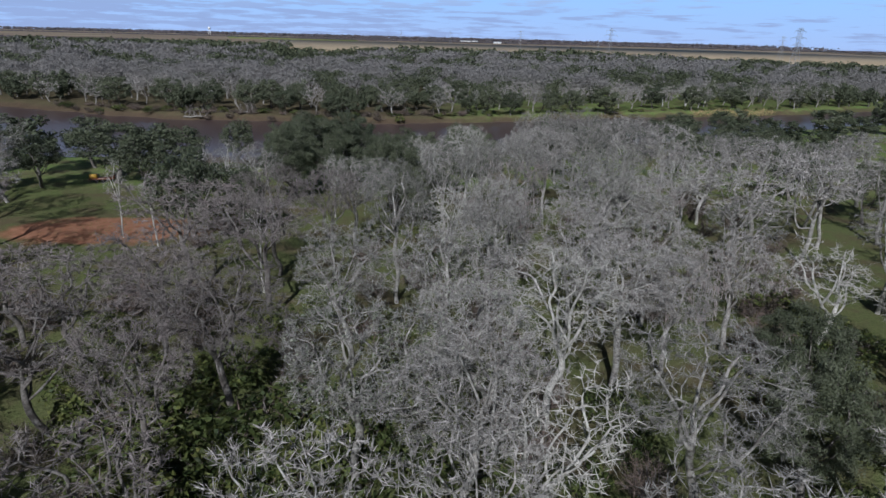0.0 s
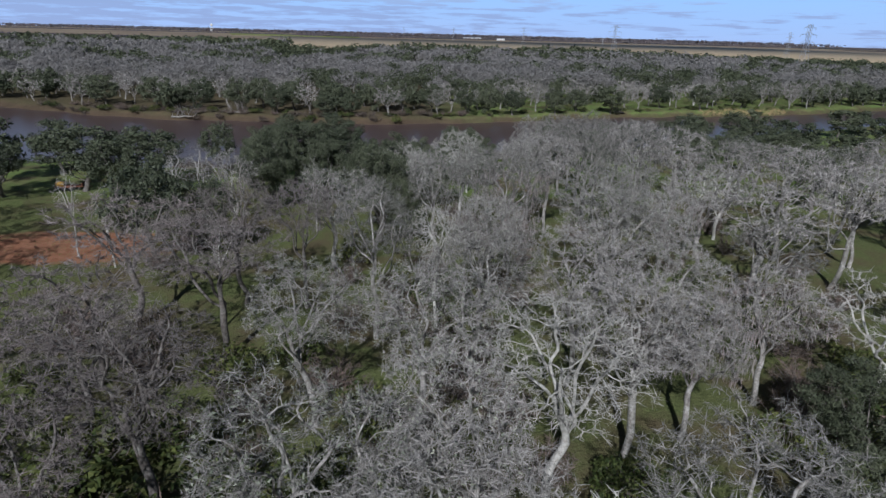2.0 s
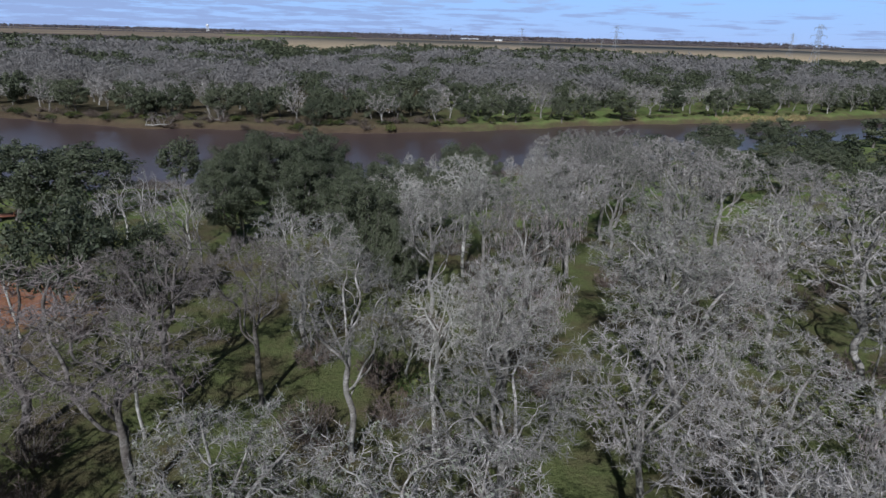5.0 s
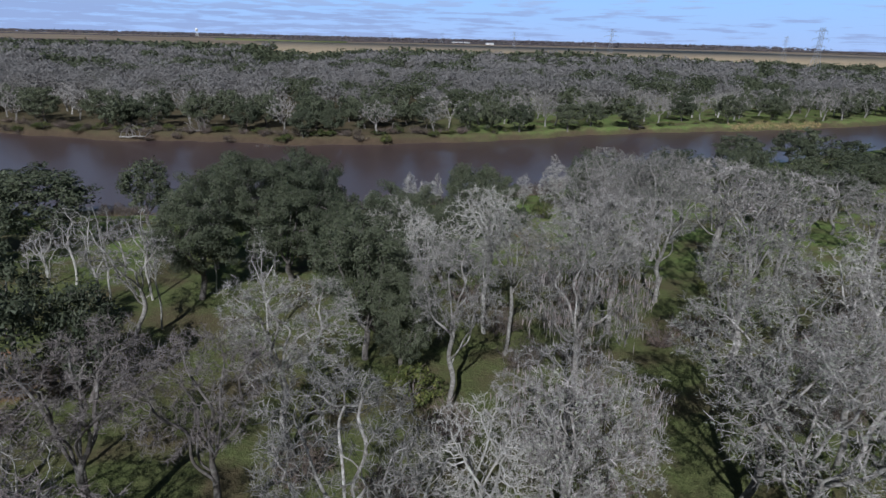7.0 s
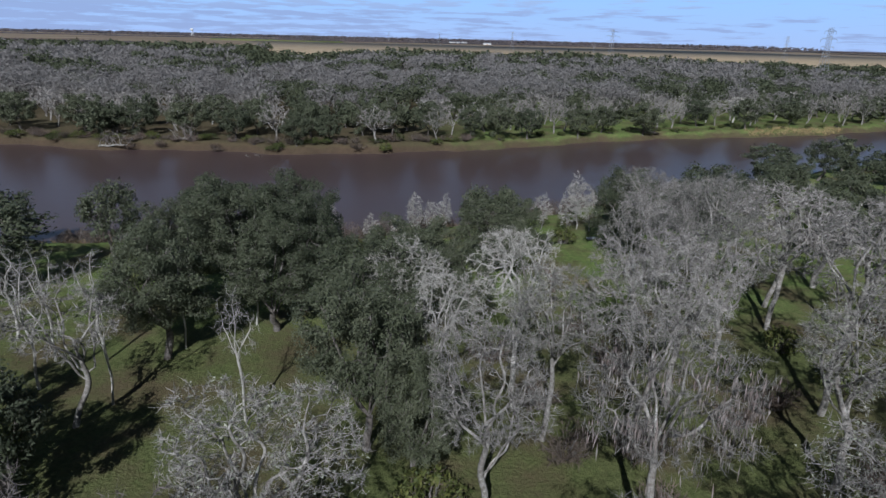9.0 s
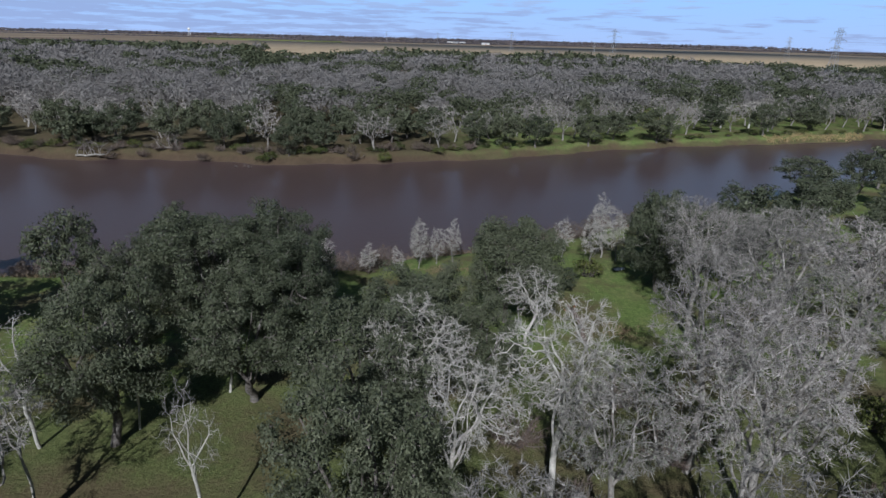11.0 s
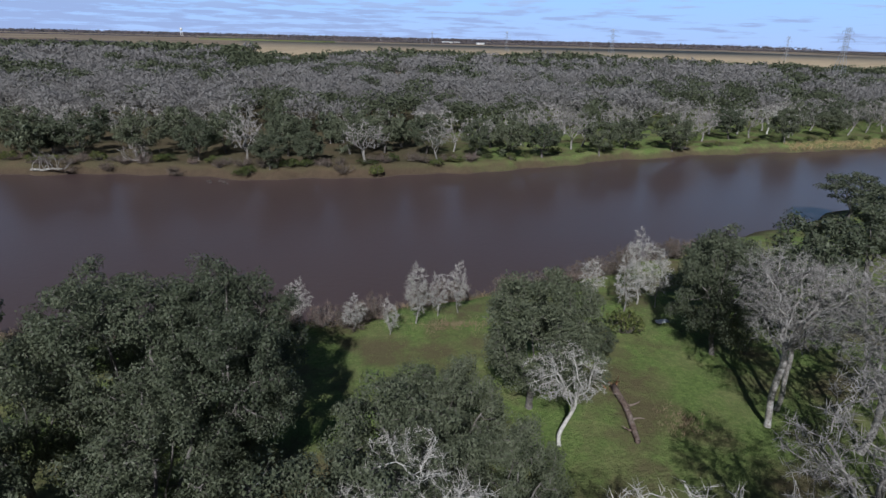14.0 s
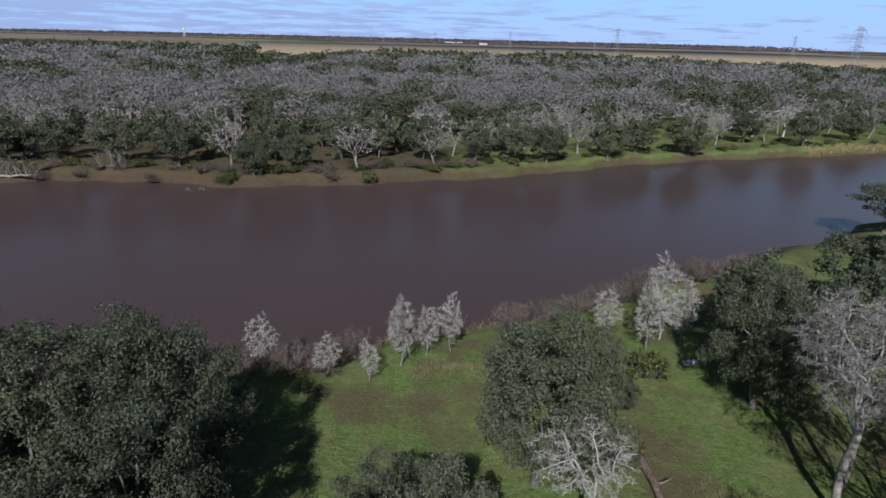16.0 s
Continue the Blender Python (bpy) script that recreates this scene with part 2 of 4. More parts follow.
def sky_material():
    """Pale blue winter sky above the horizon with thin flat bands of cloud."""
    m = bpy.data.materials.new("sky_backdrop")
    m.use_nodes = True
    n, ln = m.node_tree.nodes, m.node_tree.links
    n.remove(n["Principled BSDF"])
    glow = n.new("ShaderNodeEmission")
    geo = n.new("ShaderNodeNewGeometry")
    xyz = n.new("ShaderNodeSeparateXYZ")
    ln.new(geo.outputs["Position"], xyz.inputs[0])
    up = n.new("ShaderNodeMapRange")
    up.inputs["From Min"].default_value, up.inputs["From Max"].default_value = 20.0, 420.0
    ln.new(xyz.outputs["Z"], up.inputs["Value"])
    blue = n.new("ShaderNodeMix")
    blue.data_type = "RGBA"
    ln.new(up.outputs["Result"], blue.inputs["Factor"])
    blue.inputs["A"].default_value, blue.inputs["B"].default_value = (0.43, 0.55, 0.80, 1), (0.36, 0.60, 0.92, 1)
    size = n.new("ShaderNodeVectorMath")
    size.operation = "MULTIPLY"
    size.inputs[1].default_value = (0.0026, 0.0026, 0.034)
    ln.new(geo.outputs["Position"], size.inputs[0])
    tex = n.new("ShaderNodeTexNoise")
    tex.inputs["Scale"].default_value, tex.inputs["Detail"].default_value, tex.inputs["Roughness"].default_value = 1.0, 7.0, 0.6
    ln.new(size.outputs[0], tex.inputs["Vector"])
    # more cloud to the left and low down
    lean = n.new("ShaderNodeMath")
    lean.operation = "MULTIPLY_ADD"
    ln.new(xyz.outputs["X"], lean.inputs[0])
    lean.inputs[1].default_value = -0.000035
    ln.new(tex.outputs["Fac"], lean.inputs[2])
    part_of = n.new("ShaderNodeMapRange")
    part_of.inputs["From Min"].default_value, part_of.inputs["From Max"].default_value = 0.46, 0.56
    part_of.inputs["To Max"].default_value = 0.75
    ln.new(lean.outputs[0], part_of.inputs["Value"])
    cloud = n.new("ShaderNodeMix")
    cloud.data_type = "RGBA"
    ln.new(part_of.outputs["Result"], cloud.inputs["Factor"])
    ln.new(blue.outputs["Result"], cloud.inputs["A"])
    tone = n.new("ShaderNodeMix")
    tone.data_type = "RGBA"
    tone.inputs["A"].default_value, tone.inputs["B"].default_value = (0.32, 0.38, 0.57, 1), (0.42, 0.51, 0.71, 1)
    puff = n.new("ShaderNodeMapRange")
    puff.inputs["From Min"].default_value, puff.inputs["From Max"].default_value = 170.0, 300.0
    ln.new(xyz.outputs["Z"], puff.inputs["Value"])
    ln.new(puff.outputs["Result"], tone.inputs["Factor"])
    ln.new(tone.outputs["Result"], cloud.inputs["B"])
    ln.new(cloud.outputs["Result"], glow.inputs["Color"])
    glow.inputs["Strength"].default_value = 1.1
    ln.new(glow.outputs[0], n["Material Output"].inputs["Surface"])
    return m


# ---- mesh helpers ----
class Heap:
    """Triangles and quads gathered as arrays, for one mesh."""

    def __init__(self):
        self.v, self.f3, self.f4, self.count = [], [], [], 0

    def add(self, verts, tris=None, quads=None):
        verts = np.asarray(verts, float).reshape(-1, 3)
        if tris is not None and len(tris):
            self.f3.append(np.asarray(tris, int) + self.count)
        if quads is not None and len(quads):
            self.f4.append(np.asarray(quads, int) + self.count)
        self.v.append(verts)
        self.count += len(verts)

    def arrays(self):
        v = np.concatenate(self.v) if self.v else np.zeros((0, 3))
        t = np.concatenate(self.f3) if self.f3 else np.zeros((0, 3), int)
        q = np.concatenate(self.f4) if self.f4 else np.zeros((0, 4), int)
        return v, t, q

    def mesh(self, name, mat, smooth=False, quad_mat=None):
        v, t, q = self.arrays()
        me = bpy.data.meshes.new(name)
        me.vertices.add(len(v))
        me.vertices.foreach_set("co", v.ravel())
        me.loops.add(t.size + q.size)
        me.loops.foreach_set("vertex_index", np.r_[t.ravel(), q.ravel()].astype(np.int32))
        me.polygons.add(len(t) + len(q))
        me.polygons.foreach_set("loop_start", np.r_[np.arange(len(t)) * 3, t.size + np.arange(len(q)) * 4].astype(np.int32))
        if smooth:
            me.polygons.foreach_set("use_smooth", np.ones(len(t) + len(q), bool))
        me.update(calc_edges=True)
        me.materials.append(mat)
        if quad_mat:
            me.materials.append(quad_mat)
            me.polygons.foreach_set("material_index", np.r_[np.zeros(len(t)), np.ones(len(q))].astype(np.int32))
        return me


def part(name, mesh, parent, label=""):
    """Links a mesh as one part of a thing."""
    ob = new(name, mesh)
    ob.parent = parent
    return tagged(ob, label) if label else ob


def unit(a):
    return a / np.maximum(np.linalg.norm(a, axis=-1, keepdims=True), 1e-9)


def tube(heap, pts, radii, sides, cap=False):
    """A tapered tube along points."""
    pts = np.asarray(pts, float)
    way = unit(np.gradient(pts, axis=0))
    side = unit(np.cross(way, (0.31, 0.17, 0.94) if abs(way[0][2]) < 0.9 else (1.0, 0.2, 0.1)))
    other = np.cross(way, side)
    a = np.arange(sides) * 2 * np.pi / sides
    ring = np.cos(a)[None, :, None] * side[:, None] + np.sin(a)[None, :, None] * other[:, None]
    v = (pts[:, None] + ring * np.asarray(radii, float)[:, None, None]).reshape(-1, 3)
    k, j = np.meshgrid(np.arange(len(pts) - 1), np.arange(sides), indexing="ij")
    j2 = (j + 1) % sides
    quads = np.stack([k * sides + j, k * sides + j2, (k + 1) * sides + j2, (k + 1) * sides + j], -1).reshape(-1, 4)
    tris = None
    if cap:
        last = len(pts) - 1
        v = np.r_[v, pts[-1:]]
        tris = [(last * sides + s, last * sides + (s + 1) % sides, len(v) - 1) for s in range(sides)]
    heap.add(v, tris, quads)


def spikes(heap, start, end, radius):
    """Thin three-sided twigs from start to end."""
    start, end = np.asarray(start), np.asarray(end)
    way = unit(end - start)
    side = unit(np.cross(way, np.array([0.3, 0.5, 0.81])))
    other = np.cross(way, side)
    r = np.broadcast_to(np.asarray(radius, float), (len(start),))[:, None]
    ring = [start + r * (math.cos(a) * side + math.sin(a) * other) for a in (0.0, 2.094, 4.189)]
    v = np.stack([*ring, end], 1).reshape(-1, 3)
    n = np.arange(len(start))[:, None] * 4
    tris = np.concatenate([n + np.array(t) for t in ((0, 1, 3), (1, 2, 3), (2, 0, 3))])
    heap.add(v, tris)


def slivers(heap, start, end, width, rng):
    """Finest twigs: one narrow triangle each."""
    side = unit(np.cross(end - start, rng.normal(0, 1, start.shape))) * np.broadcast_to(np.asarray(width, float), (len(start),))[:, None] / 2
    v = np.stack([start - side, start + side, end], 1).reshape(-1, 3)
    heap.add(v, np.arange(len(start) * 3).reshape(-1, 3))


def diamonds(heap, centre, length, width, way, normal):
    """Small pointed leaves: a quad each, lying along way, facing normal."""
    way = unit(way)
    across = unit(np.cross(normal, way))
    length, width = (np.broadcast_to(np.asarray(x, float), (len(centre),))[:, None] for x in (length, width))
    fold = unit(np.cross(way, across)) * width * 0.25
    v = np.stack([centre - way * length / 2, centre + across * width / 2 + fold, centre + way * length / 2, centre - across * width / 2 + fold], 1)
    heap.add(v.reshape(-1, 3), None, np.arange(len(centre) * 4).reshape(-1, 4))


def bent(rng, a, b, n, wobble, lift=0.0):
    """A crooked line from a to b."""
    u = np.linspace(0, 1, n)[:, None]
    length = np.linalg.norm(b - a)
    pts = a + (b - a) * u + np.array([0, 0, 1.0]) * lift * length * u * (1 - u)
    shake = sum(rng.normal(0, wobble * length / k, 3) * np.sin(k * np.pi * u + (0 if k == 1 else rng.uniform(0, 0.6))) * np.sin(np.pi * u) ** 0.5 for k in (1, 2, 4))
    return pts + shake


def along(pts, u):
    x = u * (len(pts) - 1)
    k = min(int(x), len(pts) - 2)
    return pts[k] + (pts[k + 1] - pts[k]) * (x - k)


# ---- trees ----
def frustums(heap, a, b, ra, rb, sides):
    """Short tapered lengths of wood from a to b, all at once."""
    way = unit(b - a)
    side = unit(np.cross(way, np.where(np.abs(way[:, 2:]) < 0.9, (0.31, 0.17, 0.94), (1.0, 0.2, 0.1))))
    other = np.cross(way, side)
    t = np.arange(sides) * 2 * np.pi / sides
    ring = np.cos(t)[None, :, None] * side[:, None] + np.sin(t)[None, :, None] * other[:, None]
    v = np.concatenate([a[:, None] + ring * ra[:, None, None], b[:, None] + ring * rb[:, None, None]], 1).reshape(-1, 3)
    j = np.arange(sides)
    q = np.stack([j, (j + 1) % sides, (j + 1) % sides + sides, j + sides], -1)
    heap.add(v, None, (np.arange(len(a))[:, None, None] * 2 * sides + q).reshape(-1, 4))


def grow(seed, high, wide, base, limbs, points, step, fork=0.3, rag=0.35, trunk_r=0.3, tip_r=0.022, crook=0.34, lobes=11, lean=0.04, hollow=0.42, spread=0.3):
    """A tree grown towards points strewn through a lobed crown: its nodes, their parents, limbs, radii and ways."""
    rng = np.random.default_rng(seed)
    mid = base + (high - base) * 0.45
    centre = np.array([0, 0, mid])
    lobe = unit(rng.normal(0, 1, (lobes, 3)) + (0, 0, 0.25))

    def edge(d):
        bulge = 1 - rag + rag * np.max(np.maximum(d @ lobe.T, 0) ** 7, axis=1)
        return centre + d * np.stack([0 * bulge + wide, 0 * bulge + wide, np.where(d[:, 2] > 0, high - mid, mid - base)], -1) * bulge[:, None]

    d = unit(rng.normal(0, 1, (points, 3)))
    goal = centre + (edge(d) - centre) * (1 - hollow * rng.random((points, 1)) ** 1.8)
    top = np.array([*rng.normal(0, lean, 2) * high, fork * high])
    n = max(4, int(fork * high / (step * 1.6)))
    pos, parent, limb = list(bent(rng, np.zeros(3), top, n, 0.04)), [-1, *range(n - 1)], [-1] * n
    turn = rng.uniform(0, 6.28)
    for i in range(limbs):
        a, rise = turn + i * 6.283 / max(limbs - 1, 1) + rng.normal(0, 0.25), 1.25 if i == 0 else rng.uniform(-0.25, 0.7)
        way = np.array([[math.cos(a) * math.cos(rise), math.sin(a) * math.cos(rise), math.sin(rise)]])
        root = n - 1 - int((i + rng.random()) / limbs * spread * n)
        end = centre + (edge(way)[0] - centre) * rng.uniform(0.48, 0.7)
        k = max(3, int(np.linalg.norm(end - pos[root]) / step))
        line = bent(rng, pos[root], end, k + 1, 0.075, -0.12)
        for j in range(1, k + 1):
            parent.append(root if j == 1 else len(pos) - 1)
            pos.append(line[j])
            limb.append(i)
    P = np.array(pos)
    gap = np.linalg.norm(goal[:, None] - P[None], axis=2)
    near, nearest = gap.min(1), gap.argmin(1)
    kids = [0] * len(pos)
    for _ in range(60):
        live = near > step * 1.7
        if not live.any():
            break
        pull = {}
        for g, k in zip(goal[live], nearest[live]):
            v = g - pos[k]
            pull[k] = pull.get(k, 0) + v / np.linalg.norm(v)
        first = len(pos)
        for k, v in pull.items():
            if kids[k] > 2:
                continue
            kids[k] += 1
            v = v / max(np.linalg.norm(v), 1e-6) + rng.normal(0, crook, 3)
            pos.append(pos[k] + v / np.linalg.norm(v) * step)
            parent.append(k)
            limb.append(limb[k])
            kids.append(0)
        if len(pos) == first:
            break
        fresh = np.array(pos[first:])
        gap = np.linalg.norm(goal[:, None] - fresh[None], axis=2)
        better = gap.min(1) < near
        nearest = np.where(better, gap.argmin(1) + first, nearest)
        near = np.minimum(near, gap.min(1))
    P, parent, limb = np.array(pos), np.array(parent), np.array(limb)
    load = np.zeros(len(P))
    for k in range(len(P) - 1, 0, -1):
        load[k] = load[k] or 1.0
        load[parent[k]] += load[k]
    r = tip_r * load ** (math.log(trunk_r / tip_r) / math.log(max(load[0], 2)))
    way = unit(P - P[np.maximum(parent, 0)])
    return rng, P, parent, limb, load, r, way


def twig_heap(rng, at, way, per, length, width):
    """A fuzz of short lichened twigs round the ends of the branches."""
    heap = Heap()
    s = np.repeat(at, per, 0)
    s = s + rng.normal(0, 0.08, s.shape)
    out = unit(np.repeat(way, per, 0) * 0.55 + unit(rng.normal(0, 1, s.shape)) + np.array([0, 0, 0.12]))
    slivers(heap, s, s + out * rng.uniform(0.4, 1.2, (len(s), 1)) * length, rng.uniform(0.6, 1.5, len(s)) * width, rng)
    return heap


def leaf_heap(rng, at, per, size, clump, squash=0.75):
    """Sprays of leaves in clumps round the given points."""
    heap = Heap()
    at = np.asarray(at)
    wide = rng.uniform(0.7, 1.25, (len(at), 1, 1)) * clump
    off = unit(rng.normal(0, 1, (len(at), per, 3))) * rng.uniform(0.2, 1.0, (len(at), per, 1)) ** 0.5 * wide * np.array([1, 1, squash])
    c = (at[:, None] + off).reshape(-1, 3)
    face = unit(unit(off).reshape(-1, 3) + np.array([0, 0, 0.35]) + rng.normal(0, 0.6, c.shape))
    way = unit(np.cross(face, rng.normal(0, 1, c.shape))) * (rng.uniform(0.6, 1.4, len(c)) * size * 0.6)[:, None]
    side = unit(np.cross(face, way)) * (rng.uniform(0.5, 0.9, len(c)) * size * 0.5)[:, None]
    heap.add(np.stack([c - way + side, c - way - side, c + way], 1).reshape(-1, 3), np.arange(len(c) * 3).reshape(-1, 3))
    return heap


def moss_heap(rng, at, count, longest, width):
    """Strands of grey moss hanging from the branches, a few tapering ribbons each."""
    heap = Heap()
    held = at[rng.integers(0, len(at), max(1, count // 9))]
    at = held[rng.integers(0, len(held), count)] + rng.normal(0, 0.28, (count, 3))
    drop = rng.uniform(0.35, 1.0, count) ** 1.5 * longest
    down = np.stack([rng.normal(0, 0.06, count), rng.normal(0, 0.06, count), -np.ones(count)], -1)
    turn = rng.uniform(0, 6.28, count)
    diamonds(heap, at + down * (drop * 0.46)[:, None], drop, rng.uniform(0.6, 1.2, count) * width, down, np.stack([np.cos(turn), np.sin(turn), 0 * turn], -1))
    return heap


def make_tree(name, label, group, seed, high, wide, base, limbs, points, step, bark, twig, leaf=None, moss=None, tuft=None, **shape):
    """One tree: trunk, limbs, and a crown of twigs, leaves, moss or lichen."""
    rng, P, parent, limb, load, r, way = grow(seed, high, wide, base, limbs, points, step, **shape)
    root = new(name)
    tagged(root, label, "tree", group)
    main = {}                                        # the heaviest shoot that goes on from each node
    for k in range(1, len(P)):
        if parent[k] not in main or load[k] > load[main[parent[k]]]:
            main[parent[k]] = k
    stem = np.flatnonzero(limb < 0)
    heap = Heap()
    tube(heap, np.r_[P[:1] - (0, 0, 0.4), P[stem]], np.r_[r[0] * 1.6, r[0] * 1.15, r[stem[1:]]], 8)
    part("trunk", heap.mesh("trunk", bark, True), root)
    loose = limb >= 0
    for i in range(limbs):
        k = int(np.argmax(limb == i))
        line = [k]
        while k in main and r[main[k]] > 0.03:
            k = main[k]
            line.append(k)
        loose[line] = False
        heap = Heap()
        tube(heap, np.r_[P[parent[line[:1]]], P[line]], np.r_[r[line[0]], r[line]], 6)
        part("limb", heap.mesh("limb", bark, True), root)
    crown = Heap()
    for keep, sides in ((loose & (r > 0.03), 4), (loose & (r <= 0.03), 3)):
        e = np.flatnonzero(keep)
        if len(e):
            u = parent[e]
            frustums(crown, P[u] - way[e] * r[e, None] * 0.4, P[e] + way[e] * r[e, None] * 0.4, np.minimum(r[u], r[e] * 1.3), r[e], sides)
    per, length, width, mat = twig
    ends = np.flatnonzero((load < 4) & (limb >= 0))
    crown.add(*twig_heap(rng, P[ends], way[ends], per, length, width).arrays())
    tagged(part("crown", crown.mesh("crown", mat, quad_mat=bark), root, "tangle of crooked branches and twigs"), kind="stuff")
    tips = P[(load < 2.5) & (limb >= 0)]
    if leaf:
        count, size, clump, mat = leaf
        tagged(part("foliage", leaf_heap(rng, tips, count, size, clump).mesh("foliage", mat), root, "small dark evergreen leaves"), kind="stuff")
    if tuft:
        count, size, clump, mat = tuft
        tagged(part("lichen", leaf_heap(rng, tips, count, size, clump).mesh("lichen", mat), root, "grey-green lichen tufts"), kind="stuff")
    if moss:
        count, longest, width, mat = moss
        lower = P[(limb >= 0) & (P[:, 2] < base + (high - base) * 0.62)]
        tagged(part("moss", moss_heap(rng, lower, count, longest, width).mesh("moss", mat), root, "hanging grey moss"), kind="stuff")
    return root


GRAIN = ((1500, 0.42, 11, 0.62, 0.036), (700, 0.62, 11, 0.8, 0.066), (260, 1.0, 11, 1.1, 0.14))      # crown points, step, twigs, their length and width, by distance
TIPS = (0.016, 0.024, 0.045)


def bare_oak(seed, lod):
    points, step, per, length, width = GRAIN[lod]
    return make_tree("bare_oak", "leafless grey oak with a dense crooked crown, on grass", "bare oaks of the wood", seed, 18.0, 6.2, 8.8,
                     7, points, step, BARK, (per, length, width, TWIG), tip_r=TIPS[lod], trunk_r=0.26, rag=0.32, fork=0.58, spread=0.5, tuft=(3, 0.15, 0.4, LICHEN) if lod == 0 and seed % 200 < 100 else None)


def dusky_oak(seed, lod):
    points, step, per, length, width = GRAIN[lod]
    return make_tree("dusky_oak", "leafless oak with dark brownish twigs and limbs", "dusky bare oaks", seed, 17.0, 6.3, 9.8,
                     6, points, step, DARK_BARK, (per, length, width, DARK_TWIG), tip_r=TIPS[lod], trunk_r=0.26, rag=0.32, fork=0.56, spread=0.5)


def pale_oak(seed, lod):
    points, step, per, length, width = GRAIN[lod]
    return make_tree("pale_oak", "leafless oak with bleached whitish limbs and twigs", "pale bare oaks", seed, 17.0, 5.5, 8.0,
                     6, int(points * 0.75), step, PALE_BARK, (per - 3, length, width, PALE_TWIG), tip_r=TIPS[lod] * 1.15, trunk_r=0.25, rag=0.34, fork=0.55, spread=0.5)


def mossy_oak(seed, lod):
    points, step, per, length, width = GRAIN[lod]
    return make_tree("mossy_oak", "leafless oak draped with hanging grey-pink moss", "moss-hung oaks", seed, 18.0, 6.2, 8.0,
                     6, int(points * 0.85), step, BARK, (per, length, width, TWIG), tip_r=TIPS[lod], trunk_r=0.27, rag=0.34, fork=0.56, spread=0.5,
                     moss=((1100, 1.4, 0.08, MOSS), (400, 1.5, 0.16, MOSS), (110, 1.7, 0.35, MOSS))[lod])


def live_oak(seed, lod):
    points, step, count, size, clump = ((420, 0.62, 130, 0.17, 0.9), (220, 0.85, 42, 0.40, 1.15), (90, 1.3, 30, 0.8, 1.5))[lod]
    return make_tree("live_oak", "evergreen live oak with a broad dark green crown", "live oaks", seed, 15.0, 6.6, 3.0,
                     6, points, step, DARK_BARK, (2, 0.7, 0.05, DARK_TWIG), leaf=(count, size, clump, LEAF), fork=0.2, trunk_r=0.36, rag=0.36, lobes=14, hollow=0.4)


def bank_oak(seed, lod):
    points, step, count, size, clump = ((420, 0.62, 130, 0.17, 0.85), (260, 0.85, 42, 0.40, 1.1), (100, 1.3, 30, 0.8, 1.4))[lod]
    return make_tree("bank_oak", "bushy evergreen oak with foliage down to the ground", "low evergreen oaks", seed, 11.0, 6.7, 0.6,
                     6, points, step, DARK_BARK, (1, 0.5, 0.04, DARK_TWIG), leaf=(count, size, clump, LEAF), fork=0.16, trunk_r=0.3, rag=0.36, lobes=14, hollow=0.4)


def sapling(seed, lod):
    return make_tree("bare_sapling", "slender leafless sapling with a pale stem", "saplings of the meadow", seed, 9.0, 2.4, 3.8,
                     4, 300, 0.32, PALE_BARK, (4, 0.45, 0.026, TWIG), fork=0.5, trunk_r=0.11, tip_r=0.012, rag=0.3)


def bank_sapling(seed, lod):
    return make_tree("bank_sapling", "feathery pale grey leafless sapling on the bank", "saplings of the bank", seed, 9.0, 2.4, 0.6,
                     5, 560, 0.30, BARK, (9, 0.5, 0.045, PALE_TWIG), fork=0.3, trunk_r=0.08, tip_r=0.013, rag=0.42, lobes=9, crook=0.3)


def grey_oak(seed, lod):
    points, step, per, length, width = ((520, 0.6, 6, 0.8, 0.08), (380, 0.8, 7, 0.9, 0.12), (170, 1.15, 8, 1.2, 0.2))[lod]
    return make_tree("grey_oak", "broad low leafless grey oak across the river", "bare oaks of the far bank", seed, 12.0, 6.4, 3.2,
                     5, points, step, BARK, (per, length, width, TWIG), tip_r=0.035, fork=0.25, trunk_r=0.26, rag=0.28)


def bush_form(name, label, group, seed, count, tall, leaf, twig):
    """Many crooked stems from one foot, with leaves or bare twigs round their ends."""
    rng = np.random.default_rng(seed)
    root = tagged(new(name), label, "bush", group)
    stems, lines = Heap(), []
    for k in range(count):
        a, r = rng.uniform(0, 6.28), rng.uniform(0.1, 1.0) ** 0.5 * 2.7
        e = np.array([math.cos(a) * r, math.sin(a) * r, rng.uniform(0.5, 1.0) * tall * math.sqrt(max(0.1, 1 - (r / 3.0) ** 2))])
        p = bent(rng, np.array([math.cos(a), math.sin(a), -0.3]) * 0.4, e, 4, 0.06, 0.2)
        tube(stems, p, (0.05, 0.04, 0.03, 0.02), 4)
        lines.append(p[1:])
    tagged(part("stem", stems.mesh("stem", DARK_BARK, True), root), kind="stuff")
    if leaf:
        tagged(part("foliage", leaf_heap(rng, [p[-1] for p in lines], *leaf).mesh("foliage", BUSH_LEAF), root, "mixed green and yellowing leaves"), kind="stuff")
    at, way = np.concatenate(lines), np.concatenate([unit(np.gradient(p, axis=0)) for p in lines])
    tagged(part("crown", twig_heap(rng, at, way, *twig).mesh("crown", BRUSH_TWIG), root, "bare brown twigs"), kind="stuff")
    return root


def bush(seed, lod):
    return bush_form("bush", "low tangled green bush in the undergrowth", "undergrowth bushes", seed, 40, 3.2, (26, 0.34, 0.7), (3, 0.8, 0.04))


def brush(seed, lod):
    return bush_form("brush_thicket", "leafless brown thicket of brush under the trees", "brush thickets", seed, 40, 3.4, None, (13, 0.9, 0.045))


